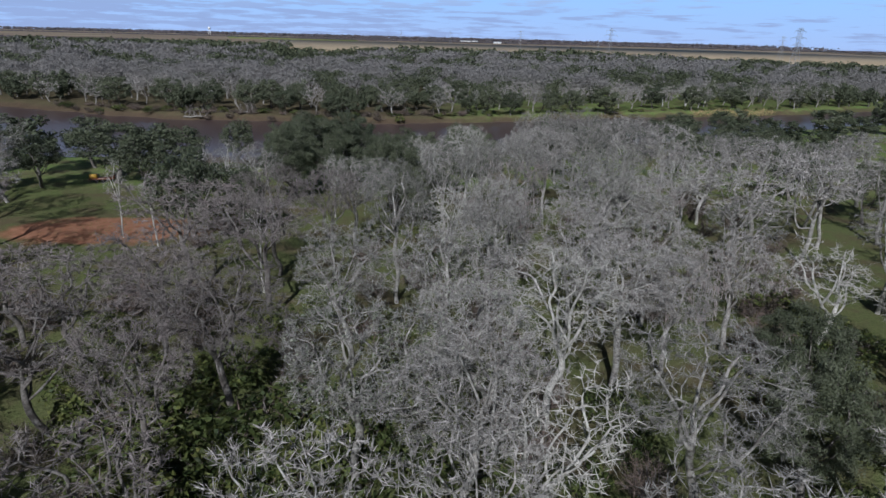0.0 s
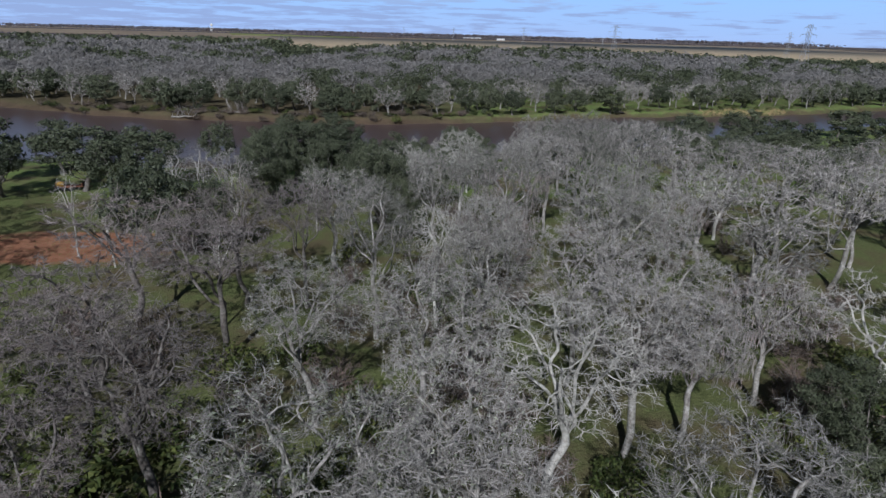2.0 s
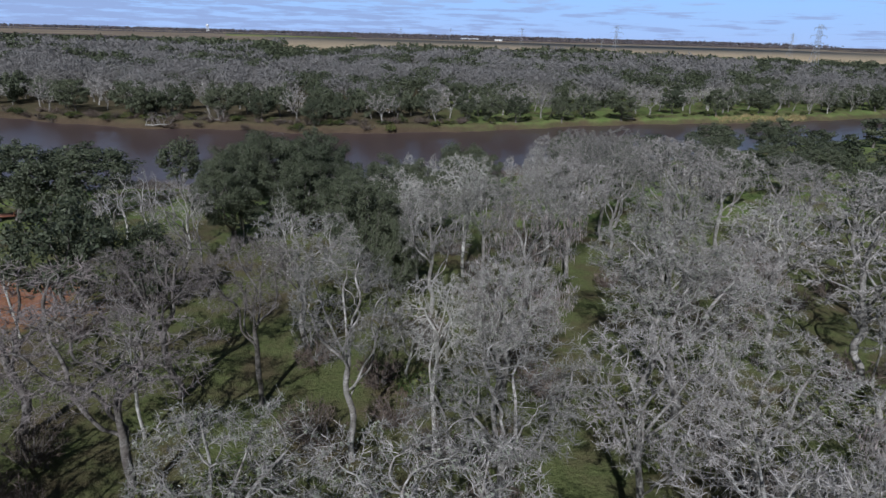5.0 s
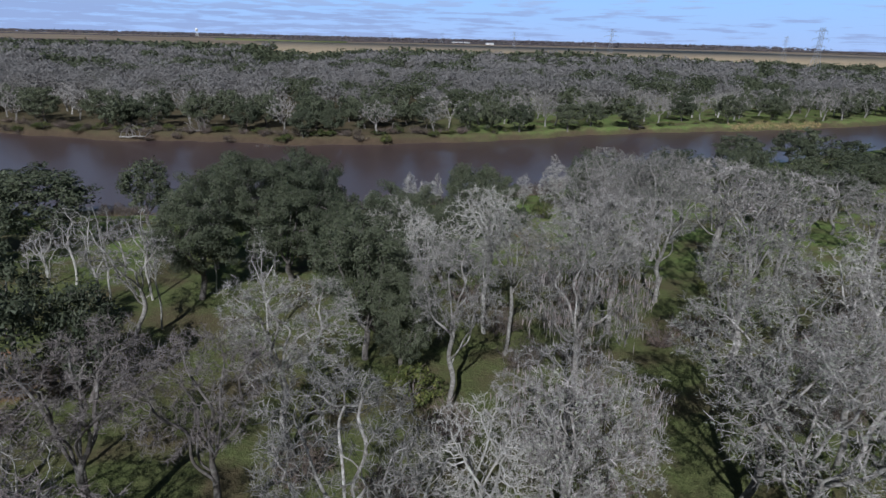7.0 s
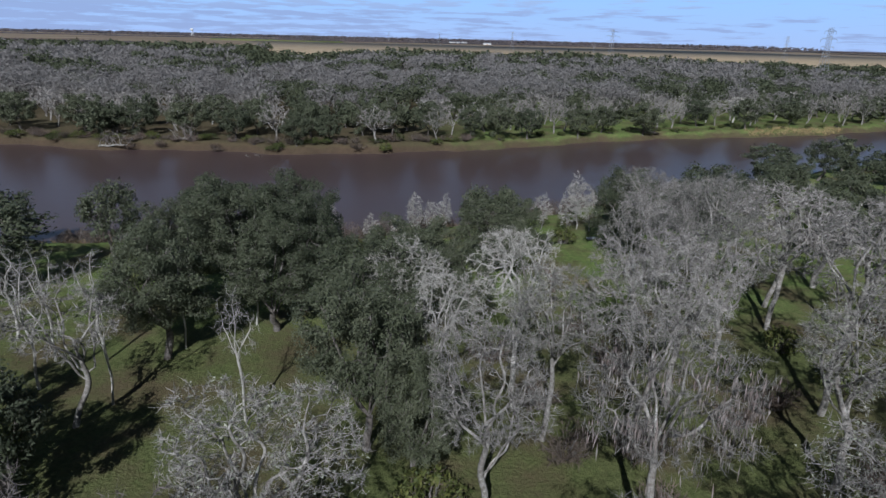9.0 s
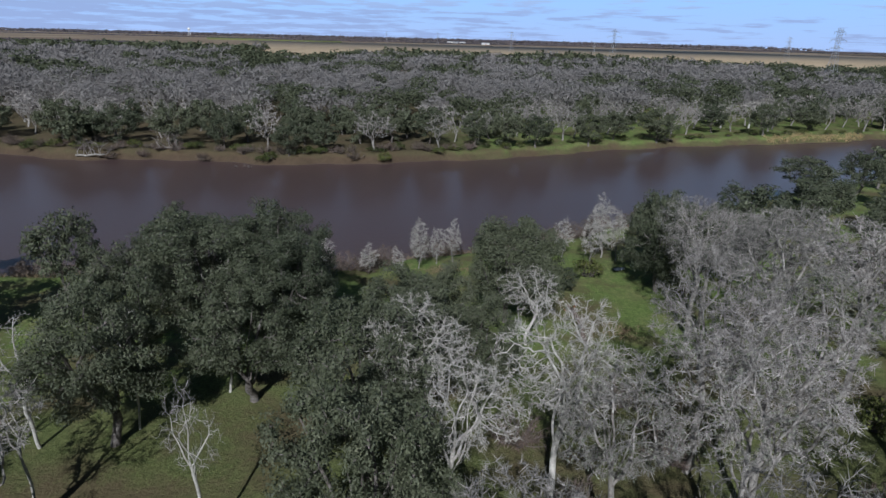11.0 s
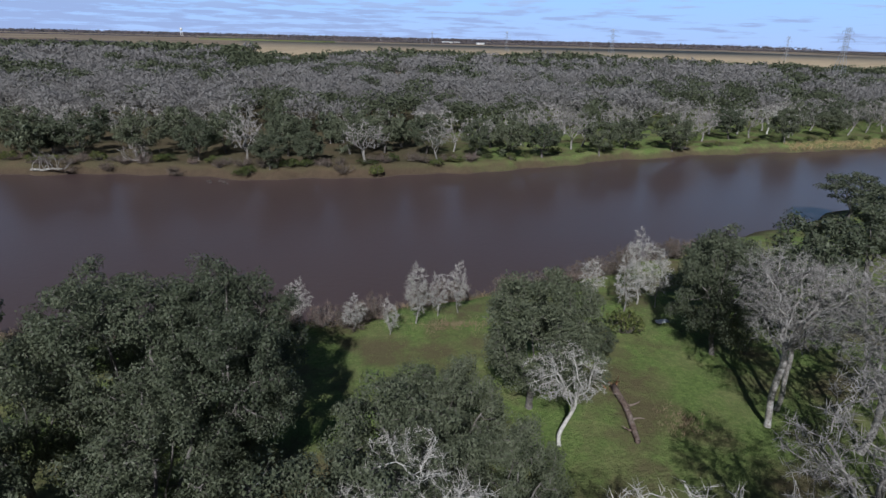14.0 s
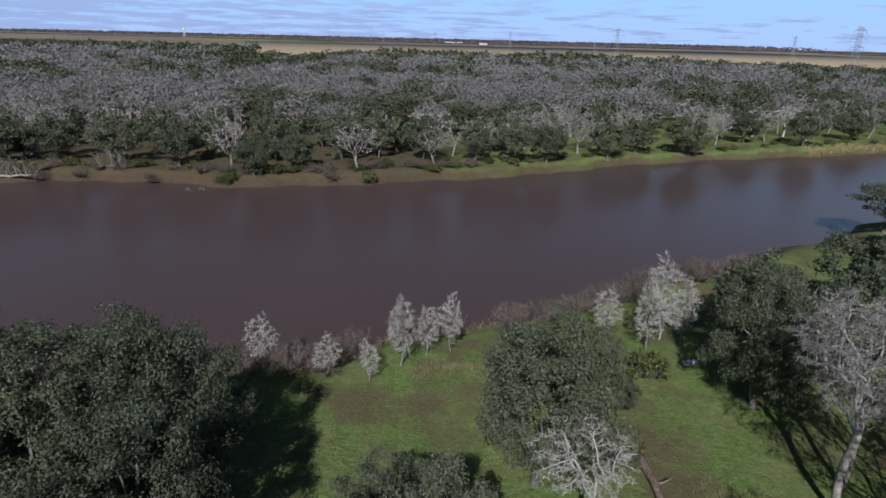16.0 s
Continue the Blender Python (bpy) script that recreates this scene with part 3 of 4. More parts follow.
PROTOS = {}
SIZES = {dusky_oak: 5.0, bank_oak: 6.8, bare_oak: 5.2, pale_oak: 4.7, mossy_oak: 5.3, live_oak: 6.8, sapling: 2.4, bank_sapling: 2.4, grey_oak: 6.0, bush: 2.9, brush: 2.8}
TOPS = {bank_oak: 10.6, bare_oak: 17.6, pale_oak: 16.6, mossy_oak: 17.6, dusky_oak: 16.6, live_oak: 14.7, sapling: 9.0, bank_sapling: 9.0}      # heights as grown, in metres
pick = random.Random(7)


def plant(kind, x, y, wide, tall=1.0, lod=0, variant=None):
    """Sets one tree or bush on the ground, a copy of one of a few grown forms, turned and scaled."""
    forms = {dusky_oak: 3, bank_oak: 3, bare_oak: 4, live_oak: 3, mossy_oak: 3, pale_oak: 3, sapling: 3, bank_sapling: 3, grey_oak: 4, bush: 2, brush: 2}[kind]
    key = (kind, pick.randrange(forms) if variant is None else variant, lod)
    s = wide / SIZES[kind]
    m = pose(x, y, ground_height(x, y), 0, 0, pick.uniform(0, 360)) @ Matrix.Diagonal((s, s, tall, 1))
    if key not in PROTOS:
        PROTOS[key] = kind(100 * (key[1] + 1) + 7 * lod + int(SIZES[kind] * 10), lod)
        PROTOS[key].matrix_basis = m
        return PROTOS[key]
    first = PROTOS[key]
    return copy_thing(first, m @ Matrix.Diagonal((*(1 / v for v in first.scale), 1)))


# ---- ground, river and sky ----
NEAR_BANK = ((-900, 330), (-300, 205), (-130, 166), (-65, 151), (-30, 151), (-10, 154), (13, 161), (30, 169), (50, 178), (103, 206), (180, 240), (300, 290), (900, 560))
FAR_BANK = ((-900, 470), (-300, 310), (-165, 265), (-125, 248), (-88, 238), (-70, 241), (-36, 234), (-21, 235), (32, 246), (69, 262), (100, 271), (131, 277), (170, 285), (250, 315), (400, 385), (900, 680))


def bank(line, x):
    xs, ys = zip(*line)
    return np.interp(x, xs, ys) + 0.9 * np.sin(np.asarray(x) * 0.21) + 0.6 * np.sin(np.asarray(x) * 0.53 + 1.0)


def ground_height(x, y):
    """Level meadow with gentle swells, sloping to the river bed between the banks."""
    x, y = np.asarray(x, float), np.asarray(y, float)
    swell = 0.25 * np.sin(x * 0.07 + 1.3) * np.sin(y * 0.06) + 0.12 * np.sin(x * 0.23 + y * 0.17)
    into = np.minimum(y - bank(NEAR_BANK, x), bank(FAR_BANK, x) - y)      # metres into the river from its waterline
    far_side = y > 0.5 * (bank(NEAR_BANK, x) + bank(FAR_BANK, x))
    reach = np.where(far_side, 3.2, 7.0)
    u = np.clip((into + reach) / (reach + 4.0), 0, 1)
    depth = -2.5 * np.clip((into + reach) / reach, 0, 1) ** 1.3 - 1.8 * np.clip(into / 5.0, 0, 1)
    h = swell * (1 - u) + depth
    return h if h.ndim else float(h)


def build_ground():
    xs = np.unique(np.r_[np.linspace(-5500, -700, 13), np.linspace(-700, -150, 45), np.arange(-150, 240, 1.6), np.linspace(240, 800, 50), np.linspace(800, 5500, 13)])
    ys = np.unique(np.r_[np.linspace(-2500, -60, 12), np.arange(-60, 140, 2.5), np.arange(140, 300, 1.3), np.linspace(300, 800, 90), np.linspace(800, 5600, 20)])
    X, Y = np.meshgrid(xs, ys)
    heap = Heap()
    n = len(xs)
    i, j = np.meshgrid(np.arange(len(ys) - 1), np.arange(n - 1), indexing="ij")
    k = (i * n + j).ravel()
    heap.add(np.stack([X, Y, ground_height(X, Y)], -1), None, np.stack([k, k + 1, k + n + 1, k + n], -1))
    tagged(new("ground", heap.mesh("ground", ground_material(), True)), "green winter grass with leaf litter, bare red soil and muddy banks", "ground", kind="structure")
    heap = Heap()
    xs = np.r_[-900, np.linspace(-300, 300, 61), 900]
    a, b = bank(NEAR_BANK, xs) - 6, bank(FAR_BANK, xs) + 6
    v = np.concatenate([np.stack([xs, a, 0 * xs - 2.5], -1), np.stack([xs, b, 0 * xs - 2.5], -1)])
    k = np.arange(len(xs) - 1)
    heap.add(v, None, np.stack([k, k + 1, k + 1 + len(xs), k + len(xs)], -1))
    tagged(new("water", heap.mesh("water", water_material())), "still brown silty river reflecting the sky", "river", kind="structure")


def build_fields():
    """Stubble and plough land beyond the wood, each a thin sheet over the plain."""
    for name, label, mat, corners in (
        ("field_1", "pale stubble field beyond the wood", FIELD, ((-260, 840), (430, 705), (700, 720), (1700, 1500), (1200, 2300), (-520, 2400))),
        ("field_2", "pale stubble field under the power line", FIELD, ((430, 520), (1500, 560), (1750, 960), (560, 690))),
        ("field_3", "pale stubble field beside the far barn", FIELD, ((-1300, 880), (-430, 860), (-560, 1500), (-1700, 1500))),
        ("field_4", "green winter field", GREEN_FIELD, ((-680, 2420), (-200, 2420), (-260, 3100), (-880, 3100))),
        ("field_5", "brown ploughed field", BROWN_FIELD, ((1800, 1000), (2900, 1000), (3600, 2500), (1700, 2500))),
    ):
        heap = Heap()
        n = len(corners)
        heap.add([(x, y, 0.7) for x, y in corners] + [(x, y, -0.6) for x, y in corners], [(0, k, k + 1) for k in range(1, n - 1)],
                 [(k, k + n, (k + 1) % n + n, (k + 1) % n) for k in range(n)])
        tagged(new(name, heap.mesh(name, mat)), label, "field", kind="structure")


def build_sky():
    heap = Heap()
    a = np.linspace(radians(-75), radians(75), 49)
    ring = np.stack([np.sin(a) * 4700, np.cos(a) * 4700], -1)
    v = np.concatenate([np.c_[ring, np.full(len(a), -20.0)], np.c_[ring, np.full(len(a), 1150.0)]])
    k = np.arange(len(a) - 1)
    heap.add(v, None, np.stack([k, k + 1, k + 1 + len(a), k + len(a)], -1))
    tagged(new("backdrop", heap.mesh("backdrop", sky_material(), True)), "pale blue sky with thin flat cloud bands", "sky", kind="structure")


build_ground()
build_fields()
build_sky()

# ---- the wood before the river: places, crown radii and heights ----
BARE_FRONT = (
    (18.5, 39.4, 6.3, 16.2), (40.8, 58, 5.4, 14.9), (1.9, 14.1, 4.5, 14.6), (17.4, 20.9, 5.9, 16.4), (2.9, 21.2, 5.6, 16.2), (-4.4, 24.7, 6.2, 16.6),
    (3.8, 27.9, 5.1, 16.3), (2.5, 40.2, 5.6, 16.6), (-6.9, 44, 5.3, 15.5), (7.2, 49.4, 5.6, 16.8),
)
BARE_MIDDLE = (
    (-2.6, 59.8, 5, 18.8), (25, 63.3, 7.1, 16.8), (9.3, 62, 4, 16.6), (46.2, 69.4, 7.6, 15.4), (25, 70.5, 6.2, 17.6), (58.6, 73, 6.5, 18), (-8.8, 77.5, 5.6, 16),
    (42, 78, 5.5, 17), (4.4, 82.3, 4.6, 17.2), (57, 84, 7, 18), (32.5, 86, 6, 16.5), (19, 92.5, 5, 17.5), (-28.8, 96.4, 5, 13.7), (11.2, 93.2, 4.2, 16.5),
    (38, 95.5, 5.8, 20),
)
BARE_BACK = (
    (33, 126, 5.8, 17.2), (35.5, 128.5, 4.6, 15.5),
    (24, 97.5, 5.4, 17.6), (21.7, 102.5, 5, 19.3), (33, 106, 5.5, 16.5), (52, 110, 6, 17), (43.4, 113, 6, 18), (34, 114, 5.6, 19), (47, 119.5, 6, 17),
    (39, 122, 5.5, 17), (45.7, 130, 5.5, 15.5),
)
DUSKY = (
    (-18.1, 16.7, 4.9, 12.9), (-19.6, 26.4, 4.7, 14.1), (-15.6, 32.2, 5.8, 15.8), (-29.1, 31.9, 5.6, 13.3), (-41.4, 31.4, 5.7, 12.4), (-32.6, 42.1, 5.8, 13.3),
    (-24.5, 42.2, 5.1, 13.3), (-28, 50.1, 5.8, 13.3), (-42, 48.9, 5.6, 11.6), (-18, 54.8, 6.5, 15.9), (-29.7, 62.6, 7.1, 15.6), (-11.5, 67.5, 4.4, 16),
    (-19, 68.5, 5.4, 15.5),
)
MOSSY = (
    (24.2, 41.5, 4.9, 13.9), (33.5, 46.8, 5.1, 14.1), (10.6, 68, 5.6, 14.9), (14.8, 81, 5.6, 18.3),
)
PALE = (
    (7.7, 16.9, 4.5, 16), (10.9, 33.2, 5.9, 16.8), (42.9, 45.8, 5.4, 14.1), (4.2, 62, 3.4, 15.6), (3, 96.8, 3.6, 15), (9.5, 98, 4.5, 18), (-0.3, 106, 4.5, 14.6),
)
LIVE_FRONT = (
    # (-28, 85) stands in for a dense bare tree, added to cast shade
    (-34, 80, 6.2, 15.8), (-65, 122, 9.5, 14.3), (-57, 117, 6, 12.5), (-28, 85, 3.8, 12.5), (-38, 91, 4.2, 14), (28.8, 25.1, 4.8, 11.6), (35.6, 37.1, 4.5, 10.8),
    (0.2, 88, 3.8, 12), (-3.8, 92.5, 5.5, 16.5), (-4.6, 104, 6.2, 15), (-25.2, 108, 6, 16), (5.6, 111, 3.8, 12.5), (-0.8, 111.5, 5.6, 15), (-15.1, 114, 6.2, 14),
    (2.5, 117, 4.4, 13), (-26.3, 118.5, 5.5, 15),
)
LIVE_BACK = (
    (-12.4, 119.5, 5.6, 16), (-14, 127.5, 6.0, 16.5), (-22, 122.5, 6.6, 17), (-17, 131, 5.2, 13.5), (-54, 126, 8.5, 13), (-64, 143, 7.5, 10), (1, 120.5, 4.6, 9.5), (-24.4, 131, 7, 15),
    (40, 149, 5.5, 12), (56, 154, 6, 12.5), (69.8, 160, 5.5, 12), (85.6, 176, 6, 11),
)
SAPLINGS = ((2, 70.3, 2.8), (-17.7, 115.5, 2.4), (-46, 112, 3))
TALL_SAPLINGS = ((-14.6, 96.7, 2.4), (-35, 102.4, 2.8), (-31.3, 108, 3.2), (-27.2, 99.8, 2.2), (-36.4, 107.9, 2.6), (-37.9, 98.8, 3), (-43, 113, 3.2), (-24, 110, 2), (-19.9, 62.7, 3), (-47, 84, 2.4), (-40, 80, 2.6))
BANK_SAPLINGS = ((-1.5, 144.7, 1.5, 5), (-5.7, 145.9, 1.8, 5), (1.6, 147.3, 2.4, 8), (-12.4, 148.2, 2, 6.5), (4.4, 149.2, 1.7, 6), (7, 150, 1.8, 7.5), (24.5, 152, 2.2, 7), (28.5, 150, 2.8, 9), (31, 152, 3.0, 11.5), (33, 151, 2.4, 9))
BUSHES = (
    (-19.5, 31.3, 6.2), (-17.9, 42.5, 4.1), (-3.6, 32.5, 5.6), (-8.7, 29.4, 4.1), (-2.5, 44.5, 3.4), (47, 46.1, 5.1), (45, 60.8, 6), (26.4, 144.7, 2.4),
    (36.8, 38.1, 5.1), (1.1, 22.4, 3.6), (-12.3, 24.3, 4.1), (-15.4, 27.3, 4.1), (29.9, 20.7, 4.1), (38, 28.9, 4.6), (40.8, 42.2, 4.1), (17.4, 32.8, 3.1),
    (-13.3, 27.3, 5.1, 1.4), (-17.4, 25.2, 5.1, 1.5), (-8.2, 26.4, 4.6, 1.5), (-4.1, 28.4, 4.6, 1.4), (-12.3, 32.4, 5.1, 1.3), (-21.6, 28.2, 4.6, 1.3),
    (-7.2, 33.5, 4.1, 1.3), (-25.7, 34.3, 5.1, 1.2), (-2.1, 37.6, 4.1, 1.2), (-23.7, 39.4, 5.1, 1.2),
)

planted = []


def stand(kind, rows, tall, wider=1.0):
    for x, y, r, *more in rows:
        r *= wider
        high = more[0] / TOPS.get(kind, 1.0) if more else tall * pick.uniform(0.88, 1.08)
        if not more and y > 115 and x > 40:
            high *= 0.8
        lod = 0 if -28 < x < 38 and 18 < y < 140 else 1 if -80 < x < 110 and y < 200 else 2
        plant(kind, x, y, r, high, lod)
        planted.append((x, y, r))


for rows in (BARE_FRONT, BARE_MIDDLE, BARE_BACK):
    stand(bare_oak, rows, 1.0)
stand(dusky_oak, DUSKY, 1.0)
stand(mossy_oak, MOSSY, 1.0)
stand(pale_oak, PALE, 1.0)
stand(live_oak, LIVE_FRONT, 1.0, 1.12)
stand(live_oak, LIVE_BACK, 1.0, 1.12)
stand(sapling, SAPLINGS, 1.0)
stand(sapling, TALL_SAPLINGS, 1.45)
stand(bank_oak, ((11.5, 129.5, 7.2, 13.3), (16, 137, 5.6, 11), (34.5, 139, 6.2, 14.5), (46.3, 142, 6.2, 13), (21.3, 139, 2.2, 3.6)), 1.0)
stand(pale_oak, ((12.9, 124, 3.3, 9.6),), 1.0)
stand(bank_sapling, BANK_SAPLINGS, 0.8, 1.0)
stand(bush, BUSHES, 1.0)


# ---- clearings, and the rest of the wood scattered round them ----
CLEARINGS = ((29, 136, 9), (24, 80, 4.5), (26, 89, 3.5), (26, 45, 4.5), (-20, 74, 4), (-21, 104, 8), (-41, 114, 11), (-27, 77, 4), (3, 141, 9), (34, 105, 4), (-16, 111, 5), (28, 31, 5), (-50, 88, 12), (-44, 70, 9),
             (-62, 102, 7), (-20, 68, 7), (23, 74, 4), (-45, 118, 8), (16, 60, 3), (11, 118, 4), (29, 125, 7), (29, 146, 5))


def open_ground(x, y, r):
    return any((x - a) ** 2 + (y - b) ** 2 < (c + 0.6 * r) ** 2 for a, b, c in CLEARINGS)


def scatter(count, box, gap, choose, size, overlap=0.62):
    x0, x1, y0, y1 = box
    for _ in range(count):
        x, y = pick.uniform(x0, x1), pick.uniform(y0, y1)
        r = pick.uniform(*size)
        if y > bank(NEAR_BANK, x) - 7 or open_ground(x, y, r) or (y > 140 and x < 0.72 * (y - 94) + 14):
            continue
        if any((x - a) ** 2 + (y - b) ** 2 < max(gap, overlap * (r + c)) ** 2 for a, b, c in planted):
            continue
        kind = choose(x, y)
        stand(kind, ((x, y, r if kind not in (bush, brush) else r * 0.6),), 0.88 if kind not in (bush, brush) else 1.0)


def right_wood(x, y):
    return live_oak if y > 135 else pick.choices((bare_oak, mossy_oak, live_oak, pale_oak), (76, 10, 10, 4))[0]


def front_wood(x, y):
    return dusky_oak if x < -6 and pick.random() < 0.6 else bare_oak


def left_wood(x, y):
    return live_oak if y > 112 else pick.choices((bare_oak, dusky_oak, live_oak), (30, 30, 40))[0]


scatter(400, (14, 52, 10, 76), 5, right_wood, (4.6, 5.8), 0.8)
scatter(200, (-14, 16, 10, 62), 5, right_wood, (4.2, 5.2), 0.84)
scatter(200, (-36, -14, 8, 58), 5, front_wood, (4.4, 5.4), 0.84)
scatter(200, (30, 47, 72, 118), 5, right_wood, (4.5, 5.6), 0.92)
scatter(500, (46, 120, 25, 200), 8, right_wood, (5.0, 7.5), 0.86)
scatter(300, (115, 300, 60, 290), 10, right_wood, (6.0, 8.5), 0.84)
scatter(400, (-110, -36, 22, 150), 8, left_wood, (5.0, 7.5), 0.75)
scatter(250, (-230, -100, 60, 200), 10, left_wood, (6.0, 8.0))
scatter(60, (-40, 45, -45, -8), 7, right_wood, (4.5, 6.0), 0.9)
planted.clear()
scatter(200, (-34, 48, 20, 70), 4.0, lambda x, y: pick.choice((bush, brush, brush)), (3.5, 6.0))
scatter(60, (-12, 60, 66, 112), 5, lambda x, y: pick.choice((bush, brush, brush)), (3.0, 5.0))
scatter(160, (-64, -30, 24, 96), 4, lambda x, y: pick.choice((bush, brush)), (4.0, 6.0))
for x in range(-56, 60, 3):
    plant(brush if x % 3 else bush, x + pick.uniform(-2, 2), float(bank(NEAR_BANK, x)) - pick.uniform(1.5, 6.0), pick.uniform(2.0, 3.2), pick.uniform(0.5, 0.95), 0)

# ---- the far bank: its first trees stand singly ----
for kind, x, y, r, tall in (
    (bank_oak, 33, 253, 7.0, 1.15), (bank_oak, 43, 254, 6.8, 1.05), (bank_oak, 63, 262, 6.6, 1.0), (bank_oak, 90, 270, 8.4, 1.15), (bank_oak, 9, 256, 6.6, 1.15), (bank_oak, -3, 259, 6.2, 1.2),
    (bank_oak, -13, 256, 8.0, 1.25), (bank_oak, -23, 243, 5.4, 0.95), (bank_oak, -32, 237, 5.6, 0.9), (bank_oak, -30, 254, 8.0, 1.25), (bank_oak, -48, 257, 8.0, 1.2), (bank_oak, -62, 264, 8.4, 1.3),
    (grey_oak, -40, 247, 6.0, 1.0), (bank_oak, -85, 252, 8.0, 1.1), (bank_oak, -104, 258, 8.4, 1.2), (grey_oak, -92, 266, 7.5, 1.1), (grey_oak, -76, 262, 6.5, 1.0), (bank_oak, -125, 260, 8.5, 1.2),
    (grey_oak, 51, 282, 7.5, 1.1), (grey_oak, 77, 284, 7.5, 1.1), (bank_oak, 120, 289, 8.0, 1.0), (bank_oak, 165, 298, 8.0, 1.0), (pale_oak, 143, 303, 6.5, 0.7), (pale_oak, 130, 301, 5.5, 0.65), (bank_oak, 22, 300, 7.5, 1.1),
):
    plant(kind, x, y, r, tall, 1)
    planted.append((x, y, r))
for _ in range(700):
    x = pick.uniform(-190, 260)
    y = float(bank(FAR_BANK, x)) + 5 + 36 * pick.random()
    r = pick.uniform(4.6, 6.8)
    if (x - 23) ** 2 + ((y - 280) * 0.55) ** 2 < 9 ** 2 or (x - 66) ** 2 + (y - 280) ** 2 < 9 ** 2 or (x - 98) ** 2 + (y - 292) ** 2 < 11 ** 2:
        continue
    if any((x - a) ** 2 + (y - b) ** 2 < (0.72 * (r + c)) ** 2 for a, b, c in planted):
        continue
    green = 0.7 if y - bank(FAR_BANK, x) < 20 and x < 15 else 0.38
    leafy = pick.random() < green
    plant(bank_oak if leafy else grey_oak, x, y, r * 1.15, pick.uniform(0.95, 1.25) if leafy else pick.uniform(0.9, 1.15), 1 if y < bank(FAR_BANK, x) + 14 and -80 < x < 140 else 2)
    planted.append((x, y, r))


for x in np.arange(-150, 24, 2.6):
    plant(brush if pick.random() < 0.75 else bush, x + pick.uniform(-2, 2), float(bank(FAR_BANK, x)) + pick.uniform(0.6, 7.0), pick.uniform(1.6, 3.2), pick.uniform(0.4, 0.85), 0)
for x in np.arange(24, 200, 8.0):
    plant(bush, x + pick.uniform(-3, 3), float(bank(FAR_BANK, x)) + pick.uniform(3.0, 9.0), pick.uniform(1.2, 2.2), pick.uniform(0.4, 0.7), 0)


# ---- the far wood, past counting ----
def far_tree(rng, leafy, coarse):
    """A small plain form of a tree for the far wood: a few stems and a crown of rounded clumps of sprays."""
    heap, stem = Heap(), Heap()
    tube(stem, ((0, 0, -0.3), (0.2, 0.1, 3.0), (0.1, 0.3, 6.5)), (0.4, 0.3, 0.15), 4)
    k = np.arange(9)
    rise = np.arcsin(np.clip(-0.25 + 1.2 * (k + 0.5) / 9, -1, 1))
    turn = k * 2.39996 + rng.uniform(0, 6.28)
    lobe = np.stack([np.cos(turn) * np.cos(rise), np.sin(turn) * np.cos(rise), np.sin(rise)], -1)
    lobe = (0, 0, 6.4) + lobe * (3.7, 3.7, 3.2) * rng.uniform(0.75, 1.2, (9, 1))
    n = int((20 if leafy else 30) / coarse)
    off = unit(rng.normal(0, 1, (9, n, 3)) + (0, 0, 0.25)) * rng.uniform(0.35, 1.0, (9, n, 1)) ** 0.5
    c = (lobe[:, None] + off * (2.5, 2.5, 2.0) * rng.uniform(0.75, 1.2, (9, 1, 1))).reshape(-1, 3)
    out = unit(off.reshape(-1, 3) * 0.7 + unit(c - (0, 0, 5.0)) + rng.normal(0, 0.3, c.shape))
    big = coarse ** 0.55
    if leafy:
        diamonds(heap, c, rng.uniform(1.0, 1.7, len(c)) * big, rng.uniform(0.8, 1.2, len(c)) * big, rng.normal(0, 1, c.shape), out)
    else:
        diamonds(heap, c, rng.uniform(1.2, 2.0, len(c)) * big, rng.uniform(0.4, 0.8, len(c)) * big, rng.normal(0, 1, c.shape) + out, out)
        spikes(stem, np.tile((0.0, 0.0, 3.0), (9, 1)), lobe, 0.22)
    return heap.arrays(), stem.arrays()


def far_edge(x):
    """How far back the far wood reaches at x."""
    return np.interp(x, (-1300, -900, -650, -600, -200, -165, -80, -55, 330, 430, 700), (1000, 1000, 950, 1080, 1080, 740, 720, 960, 960, 680, 600)) + 30 * np.sin(x * 0.03) + 14 * np.sin(x * 0.11)


